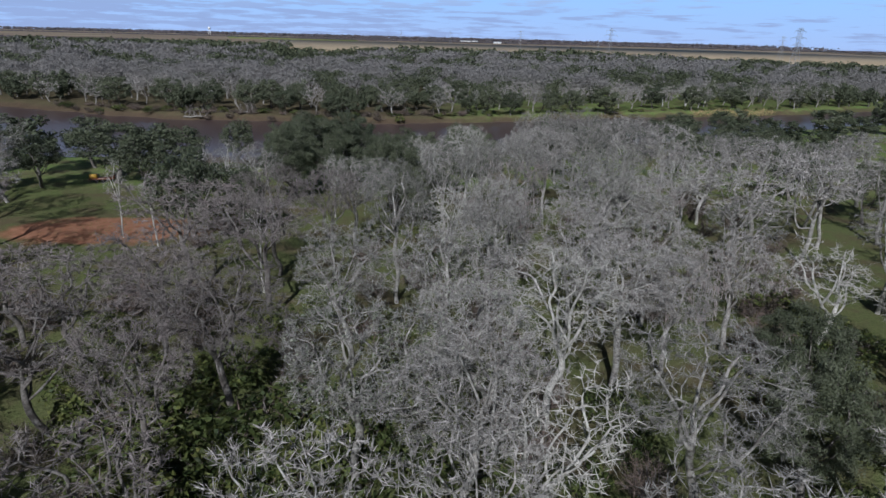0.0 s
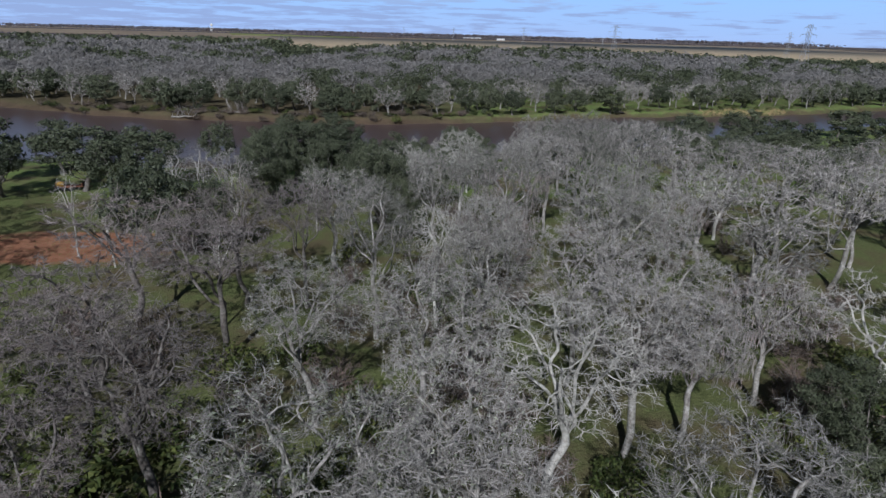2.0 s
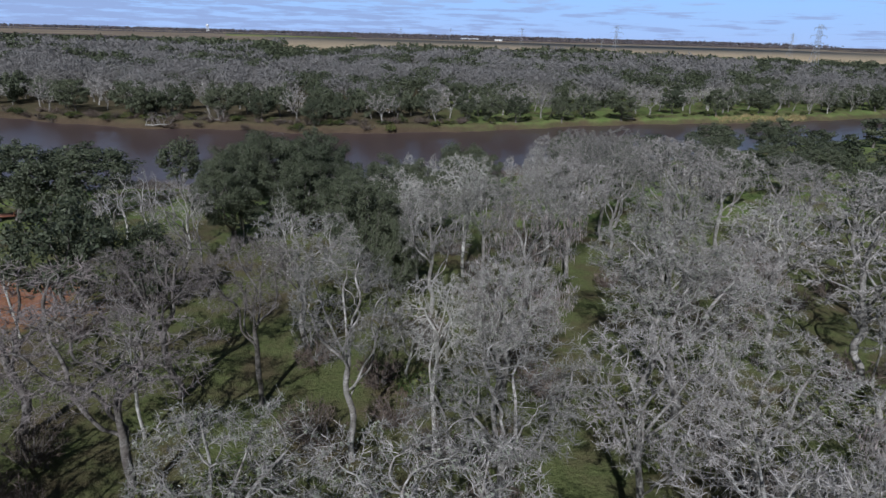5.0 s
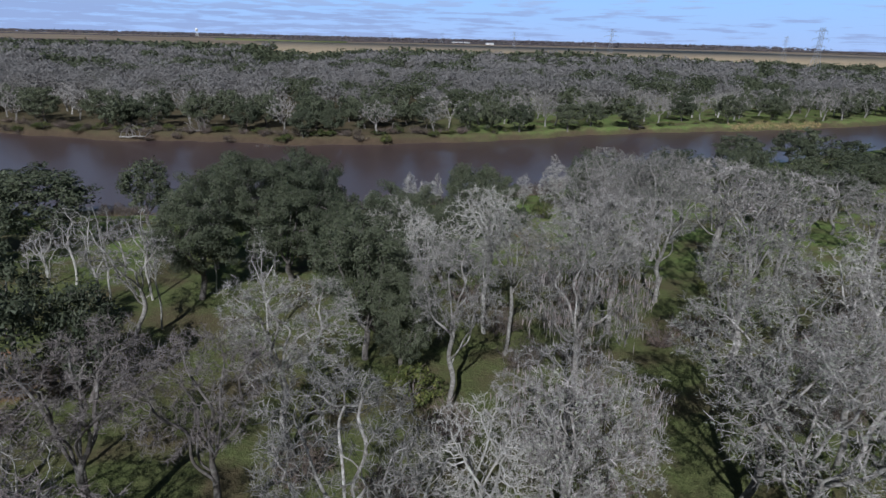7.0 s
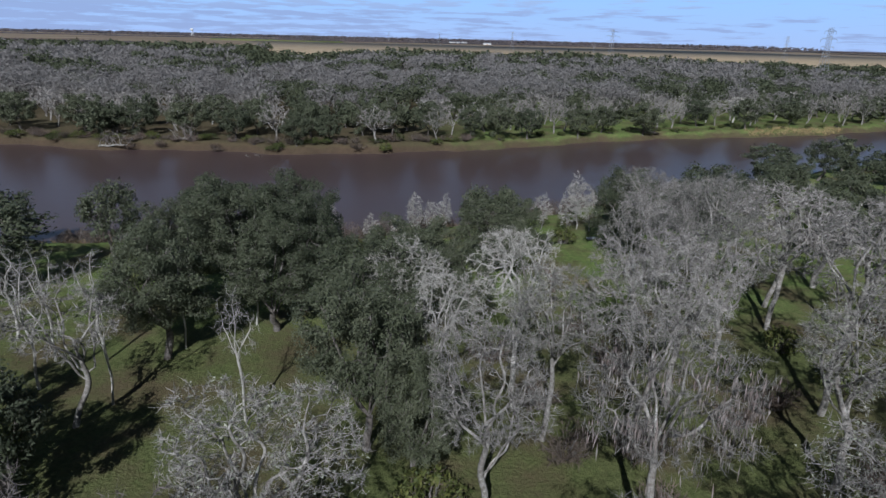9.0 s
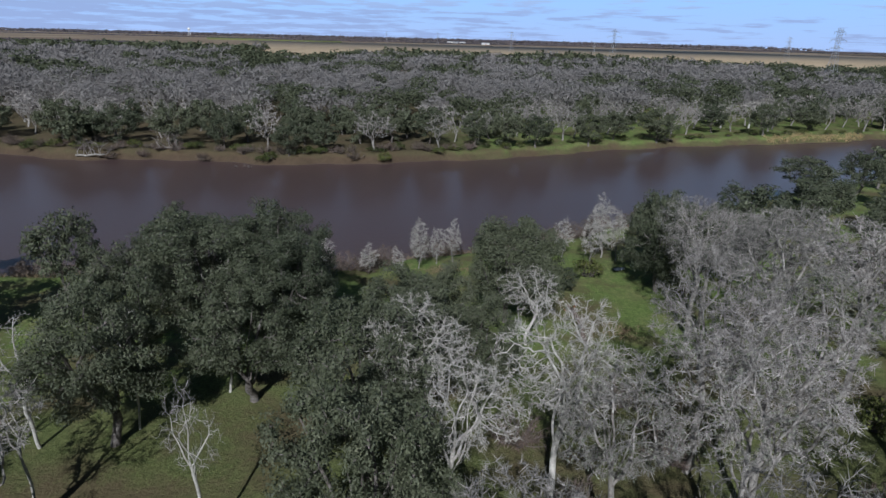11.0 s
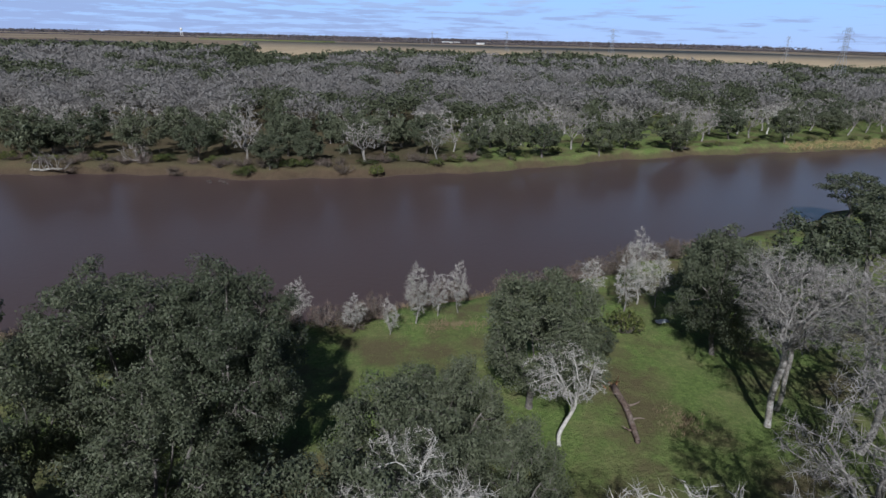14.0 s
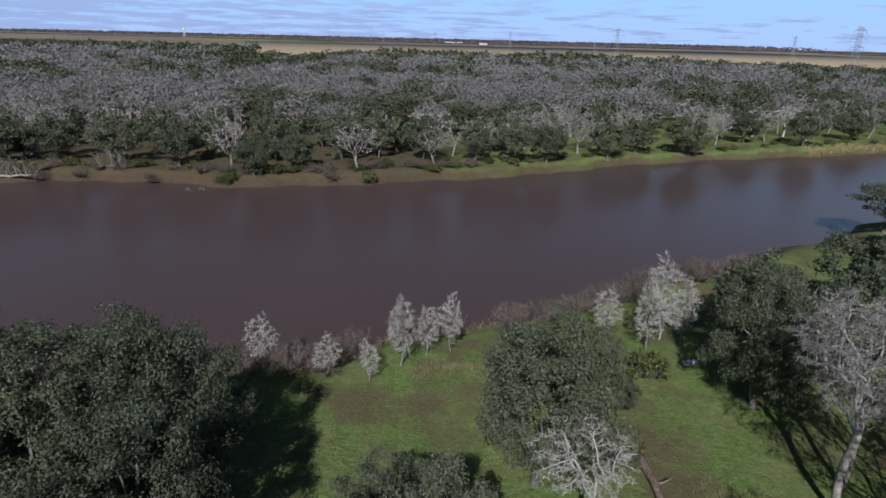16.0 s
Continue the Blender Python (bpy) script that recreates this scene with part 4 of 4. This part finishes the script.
def build_far_wood():
    rng = np.random.default_rng(5)
    forms = {(leafy, c): [far_tree(rng, leafy, c) for _ in range(6)] for leafy in (True, False) for c in (0.25, 0.4, 0.8, 1.8, 4.0)}
    crowns = {True: Heap(), False: Heap()}
    stems = Heap()
    spots = []
    y = 300.0
    while y < 1330:
        step = 13.0 if y < 480 else 14.5 if y < 800 else 18.0
        for x in np.arange(-1250, 760, step):
            px, py = x + rng.uniform(-4, 4), y + rng.uniform(-4, 4)
            if py > far_edge(px) or abs(px) > 60 + 0.85 * py:
                continue
            if py < bank(FAR_BANK, px) + (42 if -190 < px < 260 else 10):
                continue
            spots.append((px, py))
        y += step
    for px, py in spots:
        patch = math.sin(px * 0.021 + 1.7) * math.sin(py * 0.027 + px * 0.006) + 0.5 * math.sin(px * 0.07 + py * 0.05)
        edge = far_edge(px) - py
        leafy = rng.random() < np.clip(0.23 + 0.4 * patch + (0.9 if edge < 230 else 0) + (0.10 if py < 330 else 0), 0.03, 0.95)
        c = 0.25 if py < 350 else 0.4 if py < 440 else 0.8 if py < 600 else 1.8 if py < 820 else 4.0
        crown, stem = forms[(leafy, c)][rng.integers(0, 6)]
        a, s = rng.uniform(0, 6.28), rng.uniform(1.15, 1.7)
        rot = np.array([[math.cos(a), -math.sin(a), 0], [math.sin(a), math.cos(a), 0], [0, 0, rng.uniform(0.7, 0.95)]]) * s
        for heap, (v, t, q) in ((crowns[leafy], crown), (stems, stem)):
            heap.add(v @ rot.T + (px, py, 0), t, q)
    thing = tagged(new("far_wood"), "far mixed wood of bare grey and evergreen oaks", "woodland", kind="stuff")
    tagged(part("evergreen_canopy", crowns[True].mesh("evergreen_canopy", FAR_LEAF), thing), kind="stuff")
    tagged(part("bare_canopy", crowns[False].mesh("bare_canopy", FAR_TWIG), thing), kind="stuff")
    tagged(part("stem", stems.mesh("stem", BARK), thing), kind="stuff")


def build_treelines():
    """Hedgerows and woods across the plain, out to the horizon."""
    rng = np.random.default_rng(11)
    for name, label, mat, rows in (
        ("far_hedgerow", "brown winter hedgerows far across the fields", FAR_BROWN, ((1250, 1300, 2600, 1500, 6, 25), (-2200, 1650, -600, 1560, 6, 20), (900, 2950, 3000, 2500, 8, 30), (-500, 2780, 900, 2960, 6, 14))),
        ("horizon_wood", "dark line of woods along the horizon", FAR_BROWN, ((-4200, 2900, -300, 3100, 5, 90), (-600, 3400, 3600, 3200, 5, 80), (-4200, 4050, 4200, 4050, 19, 220), (1400, 2900, 3600, 2700, 5, 50))),
    ):
        heap = Heap()
        for x0, y0, x1, y1, high, deep in rows:
            size = min(high, 13.0)
            n = int(math.hypot(x1 - x0, y1 - y0) * high / size ** 2 * 12)
            u = rng.uniform(0, 1, n)
            p = np.stack([x0 + (x1 - x0) * u, y0 + (y1 - y0) * u, 0 * u], -1)
            p += np.stack([rng.normal(0, 6, n), rng.uniform(-deep, deep, n), rng.uniform(0.0, 1.0, n) ** 1.4 * (high - size * 0.4)], -1)
            for _ in range(2):
                w = rng.normal(0, 1, (n, 3)) * (1.0, 0.5, 0.25)
                diamonds(heap, p + rng.normal(0, size * 0.2, (n, 3)) * (1, 1, 0.5), size * rng.uniform(1.0, 2.2, n), size * rng.uniform(0.35, 0.6, n), w, np.stack([rng.normal(0, 0.4, n), -np.ones(n), rng.normal(0.5, 0.4, n)], -1))
        tagged(new(name, heap.mesh(name, mat)), label, "treeline", kind="stuff")


build_far_wood()
build_treelines()


# ---- pylons, barn, houses and water tower on the plain ----
def make_pylon():
    root = tagged(new("power_pylon"), "tall steel lattice power pylon on the plain", "pylon", "pylons of the power line")
    high, foot, waist = 46.0, 4.6, 1.3

    def corner(k, z):
        w = foot + (waist - foot) * min(z / 30.0, 1.0)
        return np.array((*((-w, -w), (w, -w), (w, w), (-w, w))[k], z))

    levels = (0, 7, 13, 18.5, 23, 27, 30, 34, 38, 42, high)
    for k in range(4):
        h = Heap()
        tube(h, [corner(k, z) for z in levels], [0.13] * len(levels), 4)
        part("leg", h.mesh("leg", STEEL), root)
    h = Heap()
    for a, b in zip(levels, levels[1:]):
        for k in range(4):
            tube(h, (corner(k, a), corner((k + 1) % 4, b)), (0.055, 0.055), 3)
            tube(h, (corner((k + 1) % 4, a), corner(k, b)), (0.055, 0.055), 3)
    tagged(part("bracing", h.mesh("bracing", STEEL), root), kind="stuff")
    for z, reach in ((31.0, 9.5), (37.0, 11.5), (43.0, 8.0)):
        h = Heap()
        for s in (-1, 1):
            for dy in (-waist, waist):
                tube(h, ((0, dy, z + 1.6), (s * reach, 0, z)), (0.09, 0.07), 3)
                tube(h, ((0, dy, z), (s * reach, 0, z)), (0.09, 0.07), 3)
            for u in (0.35, 0.65):
                tube(h, ((s * reach * u, 0, z), (s * reach * u, 0, z + 1.6 * (1 - u))), (0.09, 0.09), 3)
            tube(h, ((s * reach, 0, z), (s * reach, 0, z - 2.0)), (0.12, 0.12), 4)
        tagged(part("crossarm", h.mesh("crossarm", STEEL), root), kind="stuff")
    return root


pylon = make_pylon()
pylon.matrix_basis = pose(344, 536, 0, 0, 0, 25)
for x, y, a in ((696, 1140, 25), (276, 854, 20), (277, 1576, 20), (-40, 2900, 20), (160, 2500, 20)):
    copy_thing(pylon, pose(x, y, 0, 0, 0, a))
copy_thing(pylon, pose(406, 1338, 0, 0, 0, 20) @ Matrix.Scale(0.62, 4))


def house(name, label, x, y, turn, wide, deep, high, wall_mat):
    root = tagged(new(name), label, "building")
    root.matrix_basis = pose(x, y, 0.5, 0, 0, turn)
    h, w, d = Heap(), wide / 2, deep / 2
    h.add([(-w, -d, 0), (w, -d, 0), (w, d, 0), (-w, d, 0), (-w, -d, high), (w, -d, high), (w, d, high), (-w, d, high), (-w, 0, high * 1.45), (w, 0, high * 1.45)],
          [(4, 7, 8), (5, 9, 6)], [(0, 1, 5, 4), (1, 2, 6, 5), (2, 3, 7, 6), (3, 0, 4, 7)])
    part("wall", h.mesh("wall", wall_mat), root)
    for s in (-1, 1):
        h = Heap()
        o = 0.5
        top, low = (0, high * 1.45 + 0.15), (s * (d + o), high - 0.2)
        v = [(e * (w + o), y2, z + t) for e in (-1, 1) for y2, z in (top, low) for t in (0, 0.2)]
        h.add(v, None, [(0, 2, 6, 4), (1, 5, 7, 3), (0, 4, 5, 1), (2, 3, 7, 6), (0, 1, 3, 2), (4, 6, 7, 5)])
        part("roof", h.mesh("roof", ROOF), root)
    h = Heap()
    h.add([(-1.5, -d - 0.06, 0), (1.5, -d - 0.06, 0), (1.5, -d - 0.06, high * 0.75), (-1.5, -d - 0.06, high * 0.75)], None, [(0, 1, 2, 3)])
    part("door", h.mesh("door", RED_WALL if wall_mat is WHITE else WHITE), root)
    return root


house("barn", "long white metal barn beside a far field", -442, 800, 20, 26, 12, 5, WHITE)
for x, y, turn, wide in ((264, 2989, 5, 50), (310, 3010, 10, 26), (390, 2800, 0, 34)):
    house("farmhouse", "low white farm building far across the plain", x, y, turn, wide, 14, 5.5, WHITE)


def water_tower(x, y):
    root = tagged(new("water_tower"), "white water tower on the horizon", "water tower")
    root.matrix_basis = pose(x, y, 0)
    for k in range(6):
        h = Heap()
        a = k * math.pi / 3
        tube(h, ((math.cos(a) * 7, math.sin(a) * 7, -1), (math.cos(a) * 5.5, math.sin(a) * 5.5, 30)), (0.5, 0.5), 6)
        part("leg", h.mesh("leg", WHITE), root)
    h = Heap()
    tube(h, [(0, 0, z) for z in (26, 29, 33, 37, 40, 42)], (2.0, 6.0, 8.2, 8.2, 6.2, 1.0), 16, True)
    part("tank", h.mesh("tank", WHITE, True), root)


water_tower(-1183, 3821)


# ---- fallen timber, driftwood, reeds and scraps ----
def fallen_log(x0, y0, x1, y1, thick):
    """A fallen trunk lying on the grass with broken limb stubs and a splintered end."""
    rng = np.random.default_rng(3)
    root = tagged(new("fallen_log"), "weathered fallen tree trunk lying on the grass", "log")
    root.matrix_basis = pose(x0, y0, ground_height(x0, y0))
    a, b = np.array([0, 0, thick * 1.1]), np.array([x1 - x0, y1 - y0, thick * 0.85])
    h = Heap()
    line = bent(rng, a, b, 9, 0.012)
    tube(h, line, np.linspace(thick * 0.75, thick * 1.15, 9), 10, True)
    part("trunk", h.mesh("trunk", LOG, True), root)
    for u, side, up in ((0.2, -1.0, 0.5), (0.38, 1.0, 0.3), (0.62, 1.2, 0.4), (0.8, -0.8, 0.7)):
        h = Heap()
        p = along(line, u)
        tube(h, bent(rng, p, p + np.array([side * 1.2, rng.uniform(-0.6, 0.6), up]), 4, 0.08), (0.12, 0.09, 0.06, 0.03), 6, True)
        part("limb", h.mesh("limb", LOG, True), root)
    h = Heap()
    for k in range(14):
        q = b + rng.normal(0, 0.4, 3) * (1, 1, 0.5)
        spikes(h, [q], [q + unit(b - a) * rng.uniform(0.5, 1.3) + rng.normal(0, 0.35, 3)], 0.08)
    tagged(part("splinters", h.mesh("splinters", RED_WOOD), root, "torn reddish wood"), kind="stuff")


def driftwood(seed, x, y, wide, tall, mat, arms):
    """A dead uprooted tree stranded on the bank, its bare forked limbs in the air."""
    rng = np.random.default_rng(seed)
    root = tagged(new("driftwood"), "bleached dead tree stranded on the muddy bank", "driftwood", "driftwood of the far bank")
    root.matrix_basis = pose(x, y, ground_height(x, y) + 0.1)
    h = Heap()
    tube(h, bent(rng, np.array([-wide * 0.5, 0.3, 0.0]), np.array([wide * 0.4, -0.5, 0.5]), 7, 0.03), np.linspace(0.35, 0.2, 7), 7, True)
    part("trunk", h.mesh("trunk", mat, True), root)
    lines = []
    for k in range(arms):
        h = Heap()
        s0 = np.array([rng.uniform(-0.45, 0.4) * wide, 0, 0.3])
        e = s0 + np.array([rng.uniform(-0.4, 0.4) * wide, rng.uniform(-1.2, 1.2), rng.uniform(0.5, 1.0) * tall])
        p = bent(rng, s0, e, 6, 0.09, 0.2)
        tube(h, p, np.linspace(0.14, 0.03, 6), 5, True)
        part("limb", h.mesh("limb", mat, True), root)
        for _ in range(6):
            q = along(p, rng.uniform(0.3, 1.0) * 0.99)
            lines.append(bent(rng, q, q + rng.normal(0, 0.22, 3) * tall + (0, 0, 0.1 * tall), 3, 0.12))
    at, way = np.concatenate(lines), np.concatenate([unit(np.gradient(p, axis=0)) for p in lines])
    tagged(part("crown", twig_heap(rng, at, way, 4, 0.9, 0.07).mesh("crown", DARK_TWIG), root, "bare broken twigs"), kind="stuff")


def blades(name, label, category, mat, spots, tall, width, per, spread):
    """Grass or reeds: narrow upright blades in tufts round the spots."""
    rng = np.random.default_rng(17)
    h = Heap()
    base = np.repeat(np.asarray(spots, float), per, axis=0)
    base = base + np.c_[rng.normal(0, spread, (len(base), 2)), np.zeros(len(base))]
    base[:, 2] = ground_height(base[:, 0], base[:, 1]) - 0.05
    tip = base + np.c_[rng.normal(0, 0.28, (len(base), 2)) * tall, rng.uniform(0.5, 1.0, len(base)) * tall]
    slivers(h, base, tip, width, rng)
    tagged(new(name, h.mesh(name, mat)), label, category, kind="stuff")


LOG = material("weathered_log", (0.20, 0.145, 0.12), 0.9, 0.1, ((0.30, 0.25, 0.22), (0.10, 0.07, 0.055)), (1.0, 0.3), 0.03)
RED_WOOD = material("torn_wood", (0.30, 0.15, 0.085), 0.9, 0.1, ((0.22, 0.10, 0.06),), (0.4,))
YELLOW = material("yellow_paint", (0.50, 0.30, 0.035), 0.5, 0.4, ((0.36, 0.20, 0.04),), (0.8,))
RUST = material("rusty_steel", (0.14, 0.055, 0.035), 0.8, 0.3, ((0.20, 0.09, 0.05),), (0.5,))
RUBBER = material("black_rubber", (0.025, 0.025, 0.027), 0.85, 0.2, ((0.04, 0.038, 0.035),), (0.4,))
fallen_log(19.7, 123.6, 20.7, 132.3, 0.3)
driftwood(1, -67, 243.0, 8.0, 5.5, BARK, 8)
driftwood(2, -44, 231.0, 5.0, 2.2, PALE_BARK, 5)
driftwood(3, -87, 239.0, 9.0, 4.0, BARK, 9)
driftwood(4, 94, 272.5, 7.0, 2.0, DARK_TWIG, 4)

rng_field = random.Random(23)
reeds = [(x, float(bank(FAR_BANK, x)) + rng_field.uniform(0.6, 3.2), 0) for x in np.arange(136, 185, 0.22)]
blades("reed_bed", "dry yellow reeds along the far water's edge", "reeds", REED, reeds, 1.5, 0.12, 8, 0.25)
near_edge = [(x, float(bank(NEAR_BANK, x)) - rng_field.uniform(1.5, 6.0), 0) for x in np.arange(-60, 60, 0.35)]
blades("bank_weeds", "tall brown weeds on the near bank", "weeds", DRY, near_edge, 1.1, 0.07, 10, 0.35)
tufts = [(a + rng_field.gauss(0, 0.5) * r, b + rng_field.gauss(0, 0.5) * r, 0) for a, b, r in CLEARINGS for _ in range(int(r * r * 3.2)) if b > 60]
blades("meadow_grass", "short green grass tufts in the clearings", "grass", GRASS_TUFT, tufts, 0.22, 0.05, 7, 0.18)
weeds = [(25 + rng_field.gauss(0, 0.9), 126.4 + rng_field.gauss(0, 0.9), 0) for _ in range(60)] + [(7 + rng_field.gauss(0, 2.4), 146.6 + rng_field.gauss(0, 0.8), 0) for _ in range(120)]
blades("dry_weeds", "patch of rust-brown dry weeds on the grass", "weeds", DRY, weeds, 0.5, 0.05, 10, 0.25)


def scrap_sheet(x, y):
    """A crumpled white sheet left on the grass."""
    rng = np.random.default_rng(9)
    h = Heap()
    n = 9
    u, v = np.meshgrid(np.linspace(-0.8, 0.8, n), np.linspace(-0.4, 0.4, n))
    z = 0.16 + rng.uniform(-0.05, 0.14, u.shape)
    top = np.stack([u + rng.normal(0, 0.03, u.shape), v, z], -1).reshape(-1, 3)
    i, j = np.meshgrid(np.arange(n - 1), np.arange(n - 1), indexing="ij")
    k = (i * n + j).ravel()
    quads = np.stack([k, k + 1, k + n + 1, k + n], -1)
    h.add(np.r_[top, top - (0, 0, 0.12)], None, np.r_[quads, quads[:, ::-1] + n * n])
    ob = tagged(new("scrap_sheet", h.mesh("scrap_sheet", WHITE)), "crumpled white plastic sheet lying on the lawn", "litter")
    ob.matrix_basis = pose(x, y, ground_height(x, y), 0, 0, 15)


def farm_trailer(x, y, turn):
    """A low rusty flatbed trailer with a yellow box on it, at the edge of the trees."""
    root = tagged(new("farm_trailer"), "low rusty flatbed trailer with a yellow box", "trailer")
    root.matrix_basis = pose(x, y, ground_height(x, y), 0, 0, turn)

    def block(name, lo, hi, mat):
        h = Heap()
        (x0, y0, z0), (x1, y1, z1) = lo, hi
        h.add([(a, b, c) for c in (z0, z1) for a, b in ((x0, y0), (x1, y0), (x1, y1), (x0, y1))], None,
              [(3, 2, 1, 0), (4, 5, 6, 7), (0, 1, 5, 4), (1, 2, 6, 5), (2, 3, 7, 6), (3, 0, 4, 7)])
        part(name, h.mesh(name, mat), root)

    block("bed", (-2.6, -1.0, 0.75), (2.6, 1.0, 0.92), RUST)
    block("box", (-2.3, -0.7, 0.93), (-0.9, 0.7, 1.75), YELLOW)
    block("headboard", (2.45, -1.0, 0.93), (2.58, 1.0, 1.5), RUST)
    block("drawbar", (2.6, -0.08, 0.6), (4.1, 0.08, 0.74), RUST)
    for wx in (-0.9, 0.3):
        for wy in (-1.12, 1.12):
            h = Heap()
            tube(h, [(wx, wy - 0.13, 0.38), (wx, wy - 0.11, 0.38), (wx, wy + 0.11, 0.38), (wx, wy + 0.13, 0.38)], (0.28, 0.38, 0.38, 0.28), 16, True)
            part("wheel", h.mesh("wheel", RUBBER, True), root)


scrap_sheet(32.1, 146.7)
farm_trailer(-68.3, 122.5, 12)
